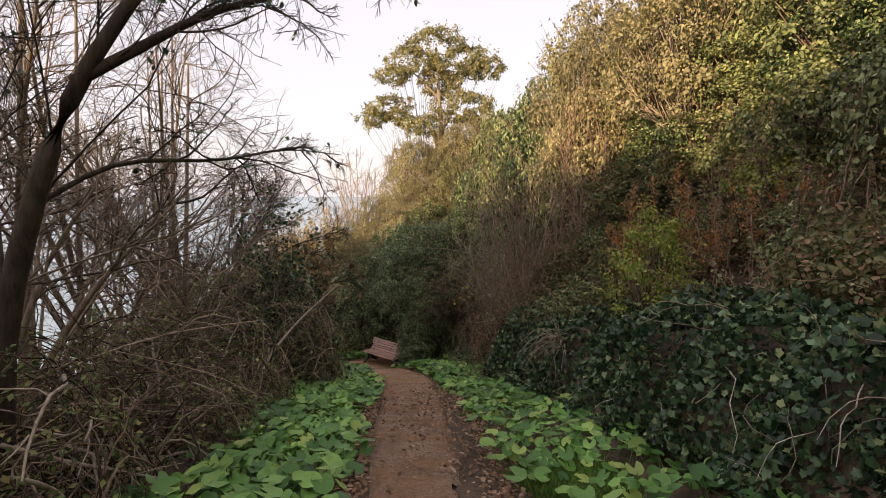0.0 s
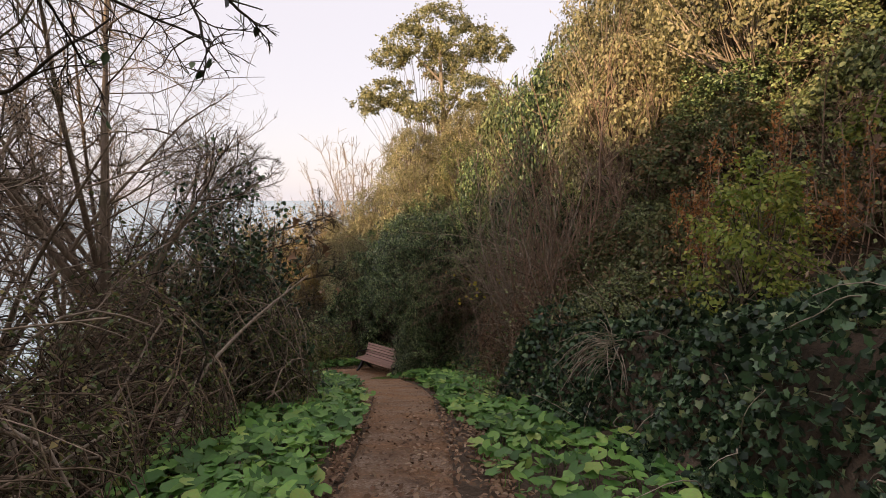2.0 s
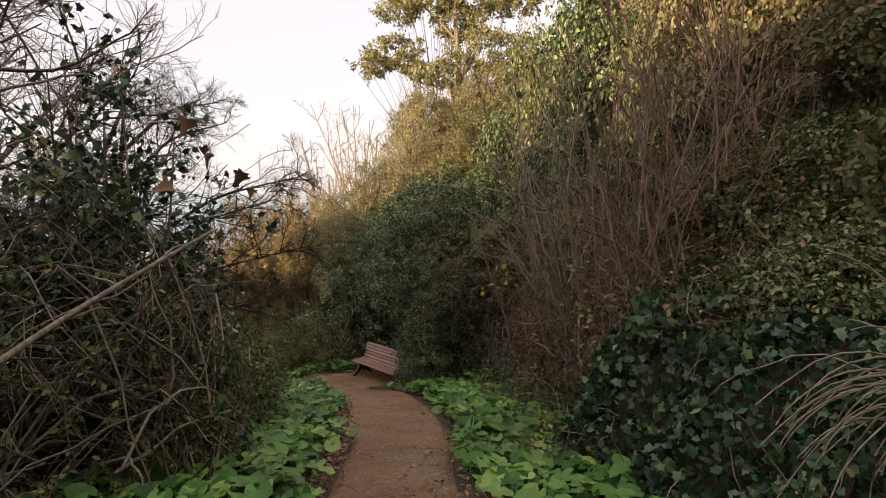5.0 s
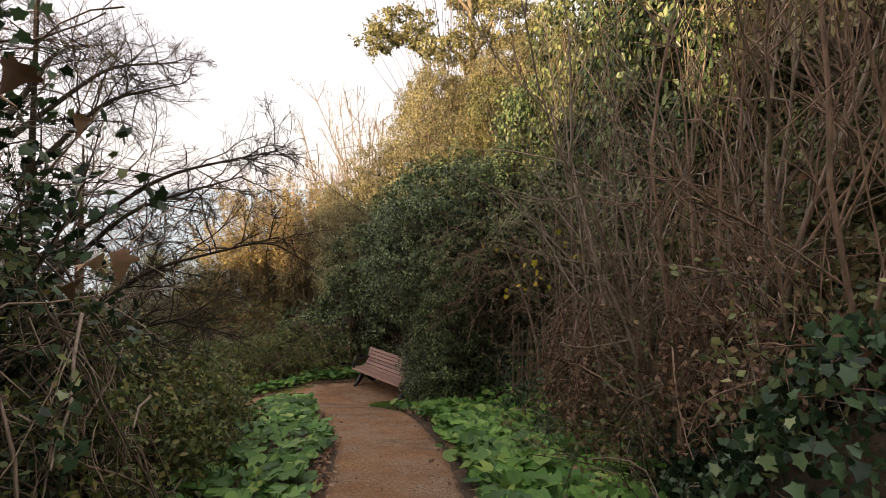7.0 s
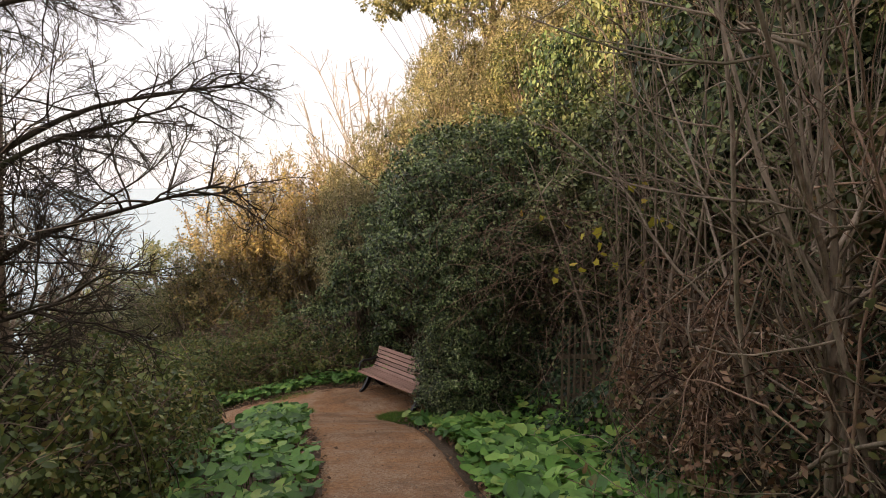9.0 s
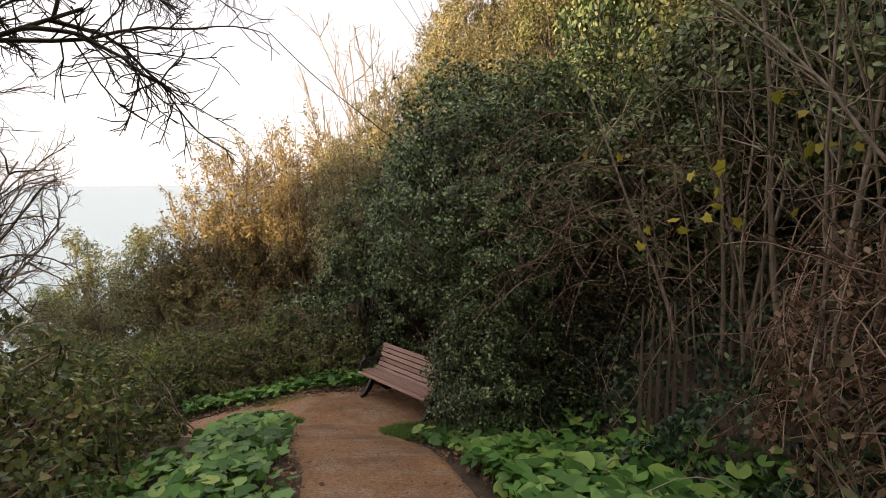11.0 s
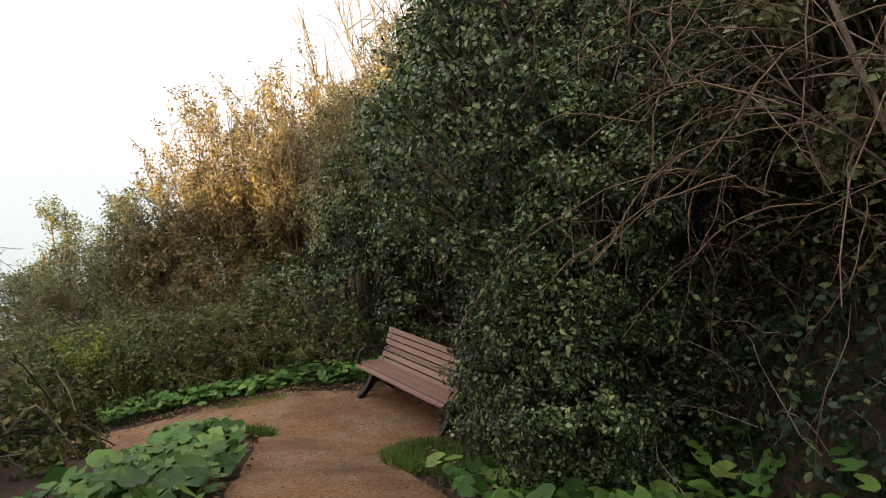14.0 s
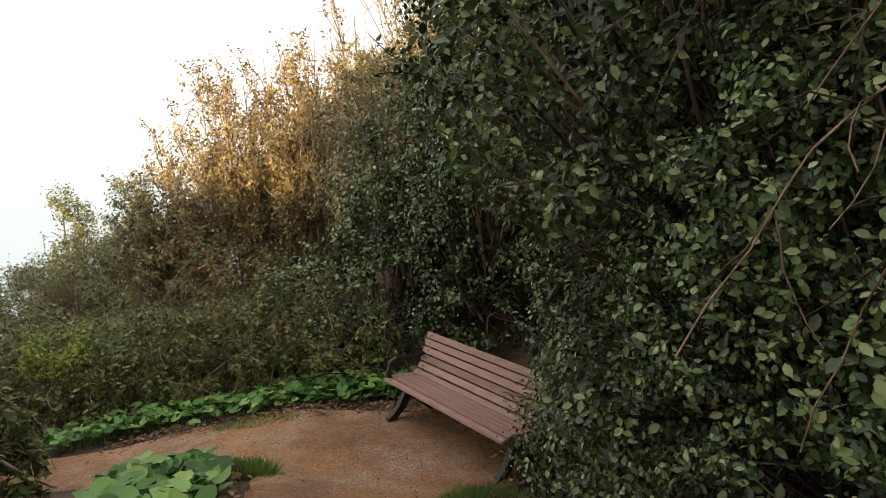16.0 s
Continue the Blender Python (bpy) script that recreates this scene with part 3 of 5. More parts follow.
def massed_shrub(ob, seed, lobes, leaf, bark, clump=0.24, per=60, size=0.06, shape="oval", cover=1.5, inner=0.25, spray=0.12, thick=0.022, wild=0.5, low=-0.75, name="foliage", bare=0.4):
    """A dense shrub of leafy lobes (x, y, z, rx, ry, rz about its foot); leaves sit in tufts with gaps between them."""
    rng = np.random.default_rng(seed)
    L = np.array(lobes, float)
    P, N, sticks, sprays = [], [], [], []
    for l, (x, y, z, rx, ry, rz) in enumerate(L):
        c, r = np.array([x, y, z]), np.array([rx, ry, rz])
        area = 4 * math.pi * ((rx * ry) ** 1.6 / 3 + (rx * rz) ** 1.6 / 3 + (ry * rz) ** 1.6 / 3) ** (1 / 1.6)
        m = int(area * cover / (math.pi * clump * clump))
        u = unit(rng.normal(size=(m * 2, 3)))
        u = u[u[:, 2] > low][:m]
        m = len(u)
        swell = 1 + 0.10 * np.sin(3.1 * u[:, 0] + 2.0 * l) * np.cos(4.3 * u[:, 2] + seed) + 0.07 * np.sin(7.7 * u[:, 1] + 5.1 * u[:, 2] + l)
        depth = np.where(rng.random(m) < inner, rng.uniform(0.45, 0.8, m), rng.uniform(0.84, 1.04, m)) * swell
        T = c + u * r * depth[:, None]
        inside_other = np.zeros(m, bool)
        for k, o in enumerate(L):
            if k != l:
                inside_other |= (((T - o[:3]) / (o[3:] * 0.72)) ** 2).sum(1) < 1
        T, u = T[~inside_other], u[~inside_other]
        m = len(T)
        if m == 0:
            continue
        out = unit(u / r)
        cr = clump * rng.uniform(0.55, 1.3, m)
        q = unit(rng.normal(size=(m, per, 3)) + out[:, None] * 0.55) * (rng.random((m, per, 1)) ** 0.45) * cr[:, None, None]
        q[..., 2] *= 0.75
        P.append((T[:, None] + q).reshape(-1, 3))
        N.append(unit(unit(q) * 0.7 + out[:, None] * 0.55 + np.array([0, 0, 0.45])).reshape(-1, 3))
        core = c * np.array([0.6, 0.6, 0.35]) + rng.normal(size=(m, 3)) * 0.1
        mid = (core + T) / 2 + rng.normal(size=(m, 3)) * 0.12
        w = np.linspace(0, 1, 6)[None, :, None]
        sticks.append((1 - w) ** 2 * core[:, None] + 2 * w * (1 - w) * mid[:, None] + w ** 2 * T[:, None])
        some = rng.random(m) < spray
        sprays.append(runners(rng, T[some], out[some] + np.array([0, 0, 0.5]), rng.uniform(1.2, 2.6, some.sum()) * clump, 5, 0.18))
    P, N = np.concatenate(P), np.concatenate(N)
    sticks, sprays = np.concatenate(sticks), np.concatenate(sprays)
    chunks = [tube_arrays(sticks[rng.random(len(sticks)) < bare], thick, thick * 0.3, 3)]
    if len(sprays):
        chunks.append(tube_arrays(sprays, thick * 0.25, thick * 0.12, 3))
        p, d = along(rng, sprays, 9, 0.1)
        P, N = np.concatenate([P, p]), np.concatenate([N, unit(d * 0.3 + np.array([0, 0, 1.0]))])
    V, F = joined(chunks)
    link_mesh("branchwork", V, F, bark, ob)
    V, F = facing_leaves(rng, P, N, size, shape, wild)
    link_mesh(name, V, F, leaf, ob)
    return ob


def stem_shrub(ob, seed, n, h, spread, foot, bark, n_side=8, n_twig=4, leaf=None, per=0, size=0.05, thick=0.012, lean=(0, 0), wob=0.07, ratio=0.35, rise=0.03):
    """Upright bare stems from a wide foot, each stem a part with its own twigs."""
    rng = np.random.default_rng(seed)
    base = np.stack([rng.normal(size=n) * foot[0], rng.normal(size=n) * foot[1], np.zeros(n)], -1)
    head = np.stack([rng.normal(size=n) * spread + lean[0], rng.normal(size=n) * spread + lean[1], np.ones(n)], -1)
    s = runners(rng, base, head, h * rng.uniform(0.5, 1.05, n), 10, wob, -0.01)
    side = offshoots(rng, s, n_side, ratio, 0.55, 6, 0.12, -rise, 0.15)
    twig = offshoots(rng, side, n_twig, 0.45, 0.6, 4, 0.15, 0.0)
    r = thick * rng.uniform(0.45, 1.5, n)
    for i in range(n):
        V, F = joined([tube_arrays(s[i:i + 1], r[i], r[i] * 0.22, 5), tube_arrays(side[i * n_side:(i + 1) * n_side], r[i] * 0.42, r[i] * 0.18),
                       tube_arrays(twig[i * n_side * n_twig:(i + 1) * n_side * n_twig], r[i] * 0.25, r[i] * 0.15)])
        link_mesh("stem", V, F, bark, ob)
    if leaf and per:
        P, D = along(rng, twig, per, 0.3)
        P = P + rng.normal(size=P.shape) * size * 0.5
        V, F = leaf_arrays(rng, P, D, size, "small")
        link_mesh("foliage", V, F, leaf, ob)
    return ob


def bramble(ob, seed, n, rx, ry, h, bark, leaf, per=2, size=0.045, thick=0.006, arch=0.14, big=8):
    """A tangle of arching canes over a mound."""
    rng = np.random.default_rng(seed)
    base = np.stack([rng.normal(size=n) * rx * 0.5, rng.normal(size=n) * ry * 0.5, rng.uniform(0, 0.45, n) * h], -1)
    a = rng.uniform(0, 2 * math.pi, n)
    head = np.stack([np.cos(a), np.sin(a), rng.uniform(0.2, 1.8, n)], -1)
    s = runners(rng, base, head, rng.uniform(0.6, 1.6, n) * max(h, 1.3), 8, 0.17, arch)

    def held(s):
        q = np.stack([s[..., 0] / rx, s[..., 1] / ry, s[..., 2] / h], -1)
        over = np.maximum(np.linalg.norm(q, axis=-1, keepdims=True), 1.0)
        s = s / over ** 0.85
        s[..., 2] = np.maximum(s[..., 2], 0.02)
        return s

    s = held(s)
    side = held(offshoots(rng, s, 4, 0.38, 0.8, 5, 0.22, 0.08))
    twig = offshoots(rng, side, 2, 0.5, 0.8, 3, 0.25, 0.03)
    r = thick * rng.uniform(0.6, 1.5, n)
    for i in range(big):
        V, F = joined([tube_arrays(s[i:i + 1], thick * 2.0, thick * 0.8, 5), tube_arrays(side[i * 4:i * 4 + 4], thick * 0.9, thick * 0.4, 4)])
        link_mesh("cane", V, F, GREY_TWIG, ob)
    V, F = joined([tube_arrays(s[big:], r[big:], r[big:] * 0.45), tube_arrays(side[big * 4:], thick * 0.6, thick * 0.3), tube_arrays(twig[::2], thick * 0.35, thick * 0.22)])
    link_mesh("tangle", V, F, bark, ob)
    if per:
        P, D = along(rng, twig, per, 0.2)
        V, F = leaf_arrays(rng, P, D, size, "small", 0.5, 0.8)
        link_mesh("foliage", V, F, leaf, ob)
    return ob


def limb(points, r0, r1, sides=8, k=14):
    """A smooth tapered limb through points."""
    p = np.array(points, float)
    u = np.linspace(0, len(p) - 1, k)
    q = np.stack([np.interp(u, np.arange(len(p)), p[:, i]) for i in range(3)], -1)
    for _ in range(2):
        q[1:-1] = (q[:-2] + 2 * q[1:-1] + q[2:]) / 4
    return q[None], tube_arrays(q[None], r0, r1, sides)


def bare_tree(ob, seed, limbs, bark, n_side=14, n_twig=8, n_fine=4, ratio=0.45, leaf=None, leaves=0, size=0.05, spread=0.7, droop=0.0, fat=1.0):
    """A trunk and limbs, given as (points, radius at foot, radius at end), with twigs."""
    rng = np.random.default_rng(seed)
    lines = []
    for i, (pts, r0, r1) in enumerate(limbs):
        q, (V, F) = limb(pts, r0, r1)
        link_mesh("trunk" if i == 0 else "limb", V, F, bark, ob, smooth=True)
        lines.append(q)
    q = np.concatenate(lines)
    side = offshoots(rng, q, n_side, ratio, spread, 8, 0.17, droop, 0.3)
    twig = offshoots(rng, side, n_twig, 0.55, 0.7, 5, 0.2, droop)
    fine = offshoots(rng, twig, n_fine, 0.6, 0.65, 3, 0.2, droop)
    V, F = joined([tube_arrays(side, 0.012 * fat, 0.005 * fat, 4), tube_arrays(twig, 0.005 * fat, 0.003 * fat), tube_arrays(fine, 0.003 * fat, 0.002 * fat)])
    link_mesh("twigwork", V, F, bark, ob)
    if leaves:
        P, D = along(rng, fine[rng.random(len(fine)) < leaves], 2, 0.3)
        V, F = leaf_arrays(rng, P, D * 0.3 + np.array([0, 0, -0.7]), size, "oval")
        link_mesh("foliage", V, F, leaf, ob)
    return ob


def crown_tree(ob, seed, trunk, clumps, leaf, bark, per=900, size=0.09, shape="small", girth=0.11):
    """A trunk with limbs to leafy clumps: (x, y, z, radius) about the foot."""
    rng = np.random.default_rng(seed)
    top = trunk[-1]
    q, (V, F) = limb(trunk, girth, girth * 0.45)
    link_mesh("trunk", V, F, bark, ob, smooth=True)
    P, D, chunks = [], [], []
    for x, y, z, r in clumps:
        u = rng.uniform(0.45, 0.95)
        a = q[0, int(u * 13)]
        mid = (a + np.array([x, y, z])) / 2 + rng.normal(size=3) * 0.15
        lq, (V, F) = limb([a, mid, (x, y, z)], 0.05, 0.015, 5, 8)
        link_mesh("limb", V, F, bark, ob)
        head = unit(rng.normal(size=(26, 3)) + np.array([0, 0, 0.15]))
        tw = runners(rng, np.repeat([[x, y, z]], 26, 0), head, r * rng.uniform(0.5, 1.15, 26), 5, 0.15)
        tw2 = offshoots(rng, tw, 6, 0.5, 0.8, 3, 0.2)
        chunks += [tube_arrays(tw[::2], 0.012, 0.005)]
        p, d = along(rng, tw2, max(per // 156, 2), 0.2)
        P.append(p + rng.normal(size=p.shape) * size * 0.6)
        D.append(d)
    if per > 1000:
        V, F = joined(chunks)
        link_mesh("twigwork", V, F, bark, ob)
    V, F = leaf_arrays(rng, np.concatenate(P), np.concatenate(D), size, shape)
    link_mesh("crown", V, F, leaf, ob)
    return ob


def foot_x(y):
    return np.interp(y, BANK_FOOT[2:13, 1], BANK_FOOT[2:13, 0])


# -- thicket round the bench
SH = "shrub"
def about(x, y, *lobes):
    """Lobes given in the world's coordinates, turned to a plant's own."""
    z = land_at(x, y) - 0.05
    return [(a - x, b - y, c - z, *r) for a, b, c, *r in lobes]


massed_shrub(plant("evergreen_shrub", "dense dark evergreen shrub growing over the bench end", SH, 0.1, 18.0), 2,
             about(0.1, 18.0, (-0.5, 18.0, -3.3, 0.92, 1.3, 1.5), (-0.85, 18.3, -1.7, 1.32, 1.5, 1.3), (-0.95, 19.0, -4.0, 0.62, 0.75, 0.9)), EVERGREEN, TWIG, 0.15, 66, 0.042, "oval", 1.9, spray=0.25)
massed_shrub(plant("evergreen_shrub", "small-leaved evergreen shrub leaning out beside the path", SH, 0.1, 17.2), 6,
             about(0.1, 17.2, (-0.7, 17.25, -2.3, 0.52, 0.75, 1.15), (-0.65, 17.05, -3.25, 0.52, 0.65, 0.65)), EVERGREEN, TWIG, 0.12, 84, 0.033, "oval", 2.0, spray=0.3, thick=0.012)
massed_shrub(plant("evergreen_shrub", "tall dark evergreen shrub arching over the bench", SH, 0.2, 20.2), 1,
             about(0.2, 20.2, (-0.5, 19.3, -0.85, 1.6, 1.7, 1.2), (-0.6, 20.9, -2.6, 1.1, 1.1, 2.0), (0.8, 19.5, -0.5, 1.3, 1.3, 1.2)), EVERGREEN, TWIG, 0.18, 50, 0.066, "small", 1.8, spray=0.25)
massed_shrub(plant("evergreen_shrub", "upright grey-green evergreen shrub behind the bench back", SH, -2.3, 22.6), 5,
             about(-2.3, 22.6, (-2.2, 22.7, -3.2, 1.2, 0.9, 1.9), (-1.9, 22.6, -1.5, 1.3, 1.2, 1.5), (-0.7, 23.2, -1.0, 1.5, 1.2, 1.8)), EVERGREEN, TWIG, 0.2, 46, 0.072, "small", 1.7)
massed_shrub(plant("evergreen_shrub", "low dark evergreen hedge behind the bench clearing", SH, -3.6, 22.9), 3,
             about(-3.6, 22.9, (-3.5, 22.9, -4.0, 1.2, 0.8, 1.3), (-3.1, 23.2, -2.6, 1.1, 0.9, 1.3), (-4.6, 23.0, -4.5, 1.0, 0.8, 1.0)), EVERGREEN, TWIG, 0.2, 46, 0.07, "small", 1.7)
for x, y, rx, ry, h, sd in ((-5.3, 21.8, 1.3, 0.8, 1.3, 57), (-4.3, 22.0, 1.2, 0.8, 1.6, 58), (-7.2, 21.6, 1.6, 1.0, 1.2, 59), (-6.4, 23.2, 1.8, 1.2, 2.0, 60)):
    bramble(plant("bramble_hedge", "low tangled bramble hedge with olive leaves behind the clearing", "bramble", x, y), sd, 100, rx, ry, h, RED_TWIG, GREEN_BRAMBLE, 7, 0.07)

for (x, y, z), r, sd in (((-4.9, 22.2, -4.75), (1.0, 0.7, 0.75), 68), ((-6.3, 21.9, -5.0), (1.1, 0.7, 0.8), 69), ((-7.7, 21.8, -5.3), (1.2, 0.8, 0.8), 70), ((-9.4, 22.4, -5.7), (1.4, 1.0, 0.9), 75), ((-11.3, 23.4, -6.4), (1.5, 1.2, 1.0), 76), ((-8.3, 23.8, -5.6), (1.5, 1.0, 0.9), 77), ((-10.2, 25.0, -6.3), (1.5, 1.0, 0.9), 78)):
    massed_shrub(plant("bramble_bank", "leafy olive bramble bank behind the clearing", "bramble", x, y, group="bramble banks behind the clearing"), sd, about(x, y, (x, y, z, *r)), GREEN_BRAMBLE, RED_TWIG, 0.17, 34, 0.06, "small", 1.6, spray=0.5, thick=0.01, low=-0.5)

massed_shrub(plant("lime_shrub", "yellow-green bush in the bramble bank", SH, -7.4, 21.2), 79, about(-7.4, 21.2, (-7.4, 21.15, -4.75, 0.45, 0.35, 0.4)), LIME, TWIG, 0.13, 26, 0.055, "small", 1.3, spray=0.5, thick=0.008)

# -- steep bank
bank_rng = np.random.default_rng(11)
BANK_LOBES = [(0, 0, 1.0, 1.35, 1.35, 1.2), (0.4, -0.3, 2.0, 0.9, 0.9, 0.85), (-0.5, 0.4, 1.7, 0.9, 0.85, 0.8)]
GOLD_LOBES = [(0, 0, 1.2, 1.4, 1.4, 1.3), (-0.5, -0.3, 2.3, 0.9, 0.9, 0.9), (0.5, 0.4, 2.2, 0.95, 0.9, 0.95)]
dark = [massed_shrub(plant("bank_shrub", "dark evergreen shrub on the steep bank", SH, *at), 20 + i, BANK_LOBES, (EVERGREEN, MIDGREEN)[i], TWIG, 0.22, 40, 0.075, "oval", 1.6, spray=0.3, low=-0.4) for i, at in enumerate(((3.0, 15.5), (2.6, 17.8)))]
# The second source shrub carries the sunlit gold in its leaf colour.
gold = [massed_shrub(plant("golden_shrub", "olive to sun-gold tinted shrub catching low sun on the bank top", SH, *at), 30 + i, GOLD_LOBES, (OLIVE, SUN_GOLD)[i], GREY_TWIG, 0.2, 50, 0.062, "small", 1.6, spray=0.4, low=-0.4) for i, at in enumerate(((5.6, 12.5), (6.2, 15.5)))]
for y in np.arange(5.0, 25.0, 1.9):
    for d in (2.2, 3.9, 5.6):
        yy = y + bank_rng.uniform(-0.7, 0.7)
        x = float(foot_x(min(yy, 19))) + d + bank_rng.uniform(-0.4, 0.4) + 0.35 * max(0.0, 7.5 - yy) * (d < 3)
        if d < 3 and (yy < 10 or (yy < 14 and bank_rng.random() < 0.35)):
            continue
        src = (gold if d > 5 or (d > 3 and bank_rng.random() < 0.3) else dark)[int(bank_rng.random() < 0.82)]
        k = bank_rng.uniform(0.7, 1.05)
        c = copy_thing(src, pose(x, yy, land_at(x, yy) - 0.05, 0, 0, float(bank_rng.uniform(0, 360))))
        c.scale = (k, k, k * bank_rng.uniform(0.85, 1.1))
for x, y, k in ((5.1, 9.5, 0.75), (5.5, 8.1, 0.7), (5.6, 6.9, 0.7), (5.6, 5.6, 0.75), (4.3, 11.0, 0.7), (5.6, 4.2, 0.8)):
    c = copy_thing(dark[int(bank_rng.random() < 0.7)], pose(x, y, land_at(x, y) - 0.05, 0, 0, float(bank_rng.uniform(0, 360))))
    c.scale = (k, k, k * 0.8)
for x, y, k, kz in ((2.5, 15.6, 1.0, 1.75), (3.3, 17.4, 1.1, 1.7), (2.4, 18.8, 1.0, 1.7), (3.5, 12.8, 1.0, 1.5), (4.2, 15.0, 1.1, 1.6), (1.6, 20.6, 1.0, 1.6), (4.4, 10.6, 1.0, 1.3)):
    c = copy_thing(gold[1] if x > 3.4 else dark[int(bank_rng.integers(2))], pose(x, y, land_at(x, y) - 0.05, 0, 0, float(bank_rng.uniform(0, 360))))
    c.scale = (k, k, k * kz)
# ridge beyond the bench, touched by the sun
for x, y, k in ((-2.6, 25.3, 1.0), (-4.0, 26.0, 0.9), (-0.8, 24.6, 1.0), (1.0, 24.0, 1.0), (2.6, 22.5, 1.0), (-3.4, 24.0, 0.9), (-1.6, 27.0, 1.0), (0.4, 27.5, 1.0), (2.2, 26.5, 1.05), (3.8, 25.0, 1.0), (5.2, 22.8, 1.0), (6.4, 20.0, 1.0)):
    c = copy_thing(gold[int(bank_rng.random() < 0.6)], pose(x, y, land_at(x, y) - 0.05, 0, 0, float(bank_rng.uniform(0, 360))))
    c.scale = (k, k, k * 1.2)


def undergrowth(name, label, seed, y0, y1, d0, d1, n, h, leaf, bark, per, size, shape="small", kind="stuff"):
    """Short plants over a stretch of the bank."""
    rng = np.random.default_rng(seed)
    y = rng.uniform(y0, y1, n)
    x = foot_x(y) + rng.uniform(d0, d1, n) + 1.5 * smoothstep((10.0 - y) / 1.5)
    open_ground = ~((y > 13.6) & (y < 16.9) & (x - foot_x(y) < 1.7))      # the hollow stays clear
    x, y = x[open_ground], y[open_ground]
    n = len(x)
    base = np.stack([x, y, land(x, y) - 0.03], -1)
    head = np.stack([rng.normal(size=n) * 0.5 - 0.45, rng.normal(size=n) * 0.5, np.full(n, 0.8)], -1)
    s = runners(rng, base, head, h * rng.uniform(0.4, 1.2, n), 6, 0.2, 0.06)
    side = offshoots(rng, s, 4, 0.5, 0.8, 4, 0.2, 0.04)
    V, F = joined([tube_arrays(s, 0.006, 0.003, 3), tube_arrays(side[::3], 0.0035, 0.0025)])
    ob = new(name)
    tagged(ob, label, "undergrowth", kind=kind)
    link_mesh("tangle", V, F, bark, ob)
    P, D = along(rng, side, per, 0.1)
    P = P + rng.normal(size=P.shape) * size
    V, F = leaf_arrays(rng, P, D, size, shape)
    link_mesh("foliage", V, F, leaf, ob)
    return ob


undergrowth("bank_undergrowth", "mixed evergreen undergrowth covering the steep bank", 71, 0.0, 21.0, 1.0, 4.5, 2100, 0.9, MIDGREEN, TWIG, 6, 0.055, "oval")
undergrowth("bank_bramble", "brown bramble and dead stalks over the bank", 72, 10.2, 20.0, 0.1, 3.0, 800, 1.1, BRAMBLE_LEAF, TWIG, 5, 0.05, "oval")

undergrowth("dead_stalks", "reddish dead stalks and withered leaves on the bank shelf", 73, 2.5, 10.2, -0.4, 3.0, 420, 1.0, DEAD, RED_TWIG, 3, 0.05)
undergrowth("bank_weeds", "green weeds between dead stalks on the bank", 74, 2.5, 10.5, 0.2, 3.6, 300, 0.9, MIDGREEN, TWIG, 6, 0.06)

mound_rng = np.random.default_rng(75)
mounds = [massed_shrub(plant("weed_mound", ("leafy green weeds heaped on the bank", "olive brown weeds heaped on the bank", "bright green nettles heaped on the bank")[i], "weed", *at, group="weed mounds on the bank"), 170 + i,
                       [(0, 0, 0.25, 0.65, 0.65, 0.5), (0.3, 0.2, 0.5, 0.4, 0.4, 0.4)], (MIDGREEN, BRAMBLE_LEAF, LIME)[i], TWIG, 0.13, 30, 0.055, "oval", 1.7, spray=0.6, thick=0.008, low=-0.2)
          for i, at in enumerate(((3.6, 8.9), (2.6, 10.6), (4.6, 7.9)))]
for y in np.arange(3.2, 17.5, 0.85):
    for d in (2.0, 2.9, 3.8, 4.7):
        yy = float(y + mound_rng.uniform(-0.4, 0.4))
        if yy > 13 and d < 2.5:
            continue
        x = float(foot_x(yy)) + d + float(mound_rng.uniform(-0.4, 0.4))
        k = mound_rng.uniform(0.7, 1.25)
        if 6.2 < yy < 9.0 and x < 4.4:
            k *= 0.6
        c = copy_thing(mounds[int(mound_rng.choice(3, p=(0.55, 0.37, 0.08)))], pose(x, yy, land_at(x, yy) - 0.04, 0, 0, float(mound_rng.uniform(0, 360))))
        c.scale = (k, k, k * mound_rng.uniform(0.8, 1.4))

for x, y, j, k in ((2.1, 9.1, 0, 0.75), (2.3, 9.7, 1, 0.9), (2.1, 10.3, 1, 0.8), (2.5, 9.2, 2, 0.7), (2.4, 10.6, 1, 1.1), (2.9, 9.6, 0, 1.1)):
    c = copy_thing(mounds[j], pose(x, y, land_at(x, y) - 0.04, 0, 0, x * 900 + y * 70))
    c.scale = (k, k, k)

# -- bare stems on the bank beside the path
for x, y, h, sd, n in ((1.65, 10.3, 3.6, 41, 12), (1.5, 11.4, 4.0, 42, 18), (1.5, 12.7, 4.4, 43, 14), (2.9, 11.0, 3.4, 44, 10), (2.3, 11.4, 4.4, 45, 14), (2.2, 13.8, 4.4, 46, 12), (3.3, 16.0, 4.4, 47, 14)):
    stem_shrub(plant("bare_shrub", "leafless shrub of upright brown stems on the bank", SH, x, y, group="bare shrubs on the bank"), sd, n, h, 0.17, (0.22, 0.42), (RED_TWIG, GREY_TWIG, RED_TWIG)[sd % 3], 8, 3, thick=0.0135, lean=(-0.10, 0), wob=0.10, ratio=0.34)


for x, y, rx, ry, h, sd, mat in ((1.4, 12.6, 0.65, 0.9, 1.6, 64, DEAD), (1.6, 10.9, 0.6, 0.9, 1.5, 65, DEAD), (1.3, 14.1, 0.6, 0.8, 1.75, 66, DEAD), (2.3, 10.0, 0.6, 0.7, 0.9, 67, BRAMBLE_LEAF)):
    bramble(plant("dry_bramble", "dry bramble heap with withered brown leaves", "bramble", x, y), sd, 110, rx, ry, h, RED_TWIG, mat, 4, 0.05, 0.006, big=10)
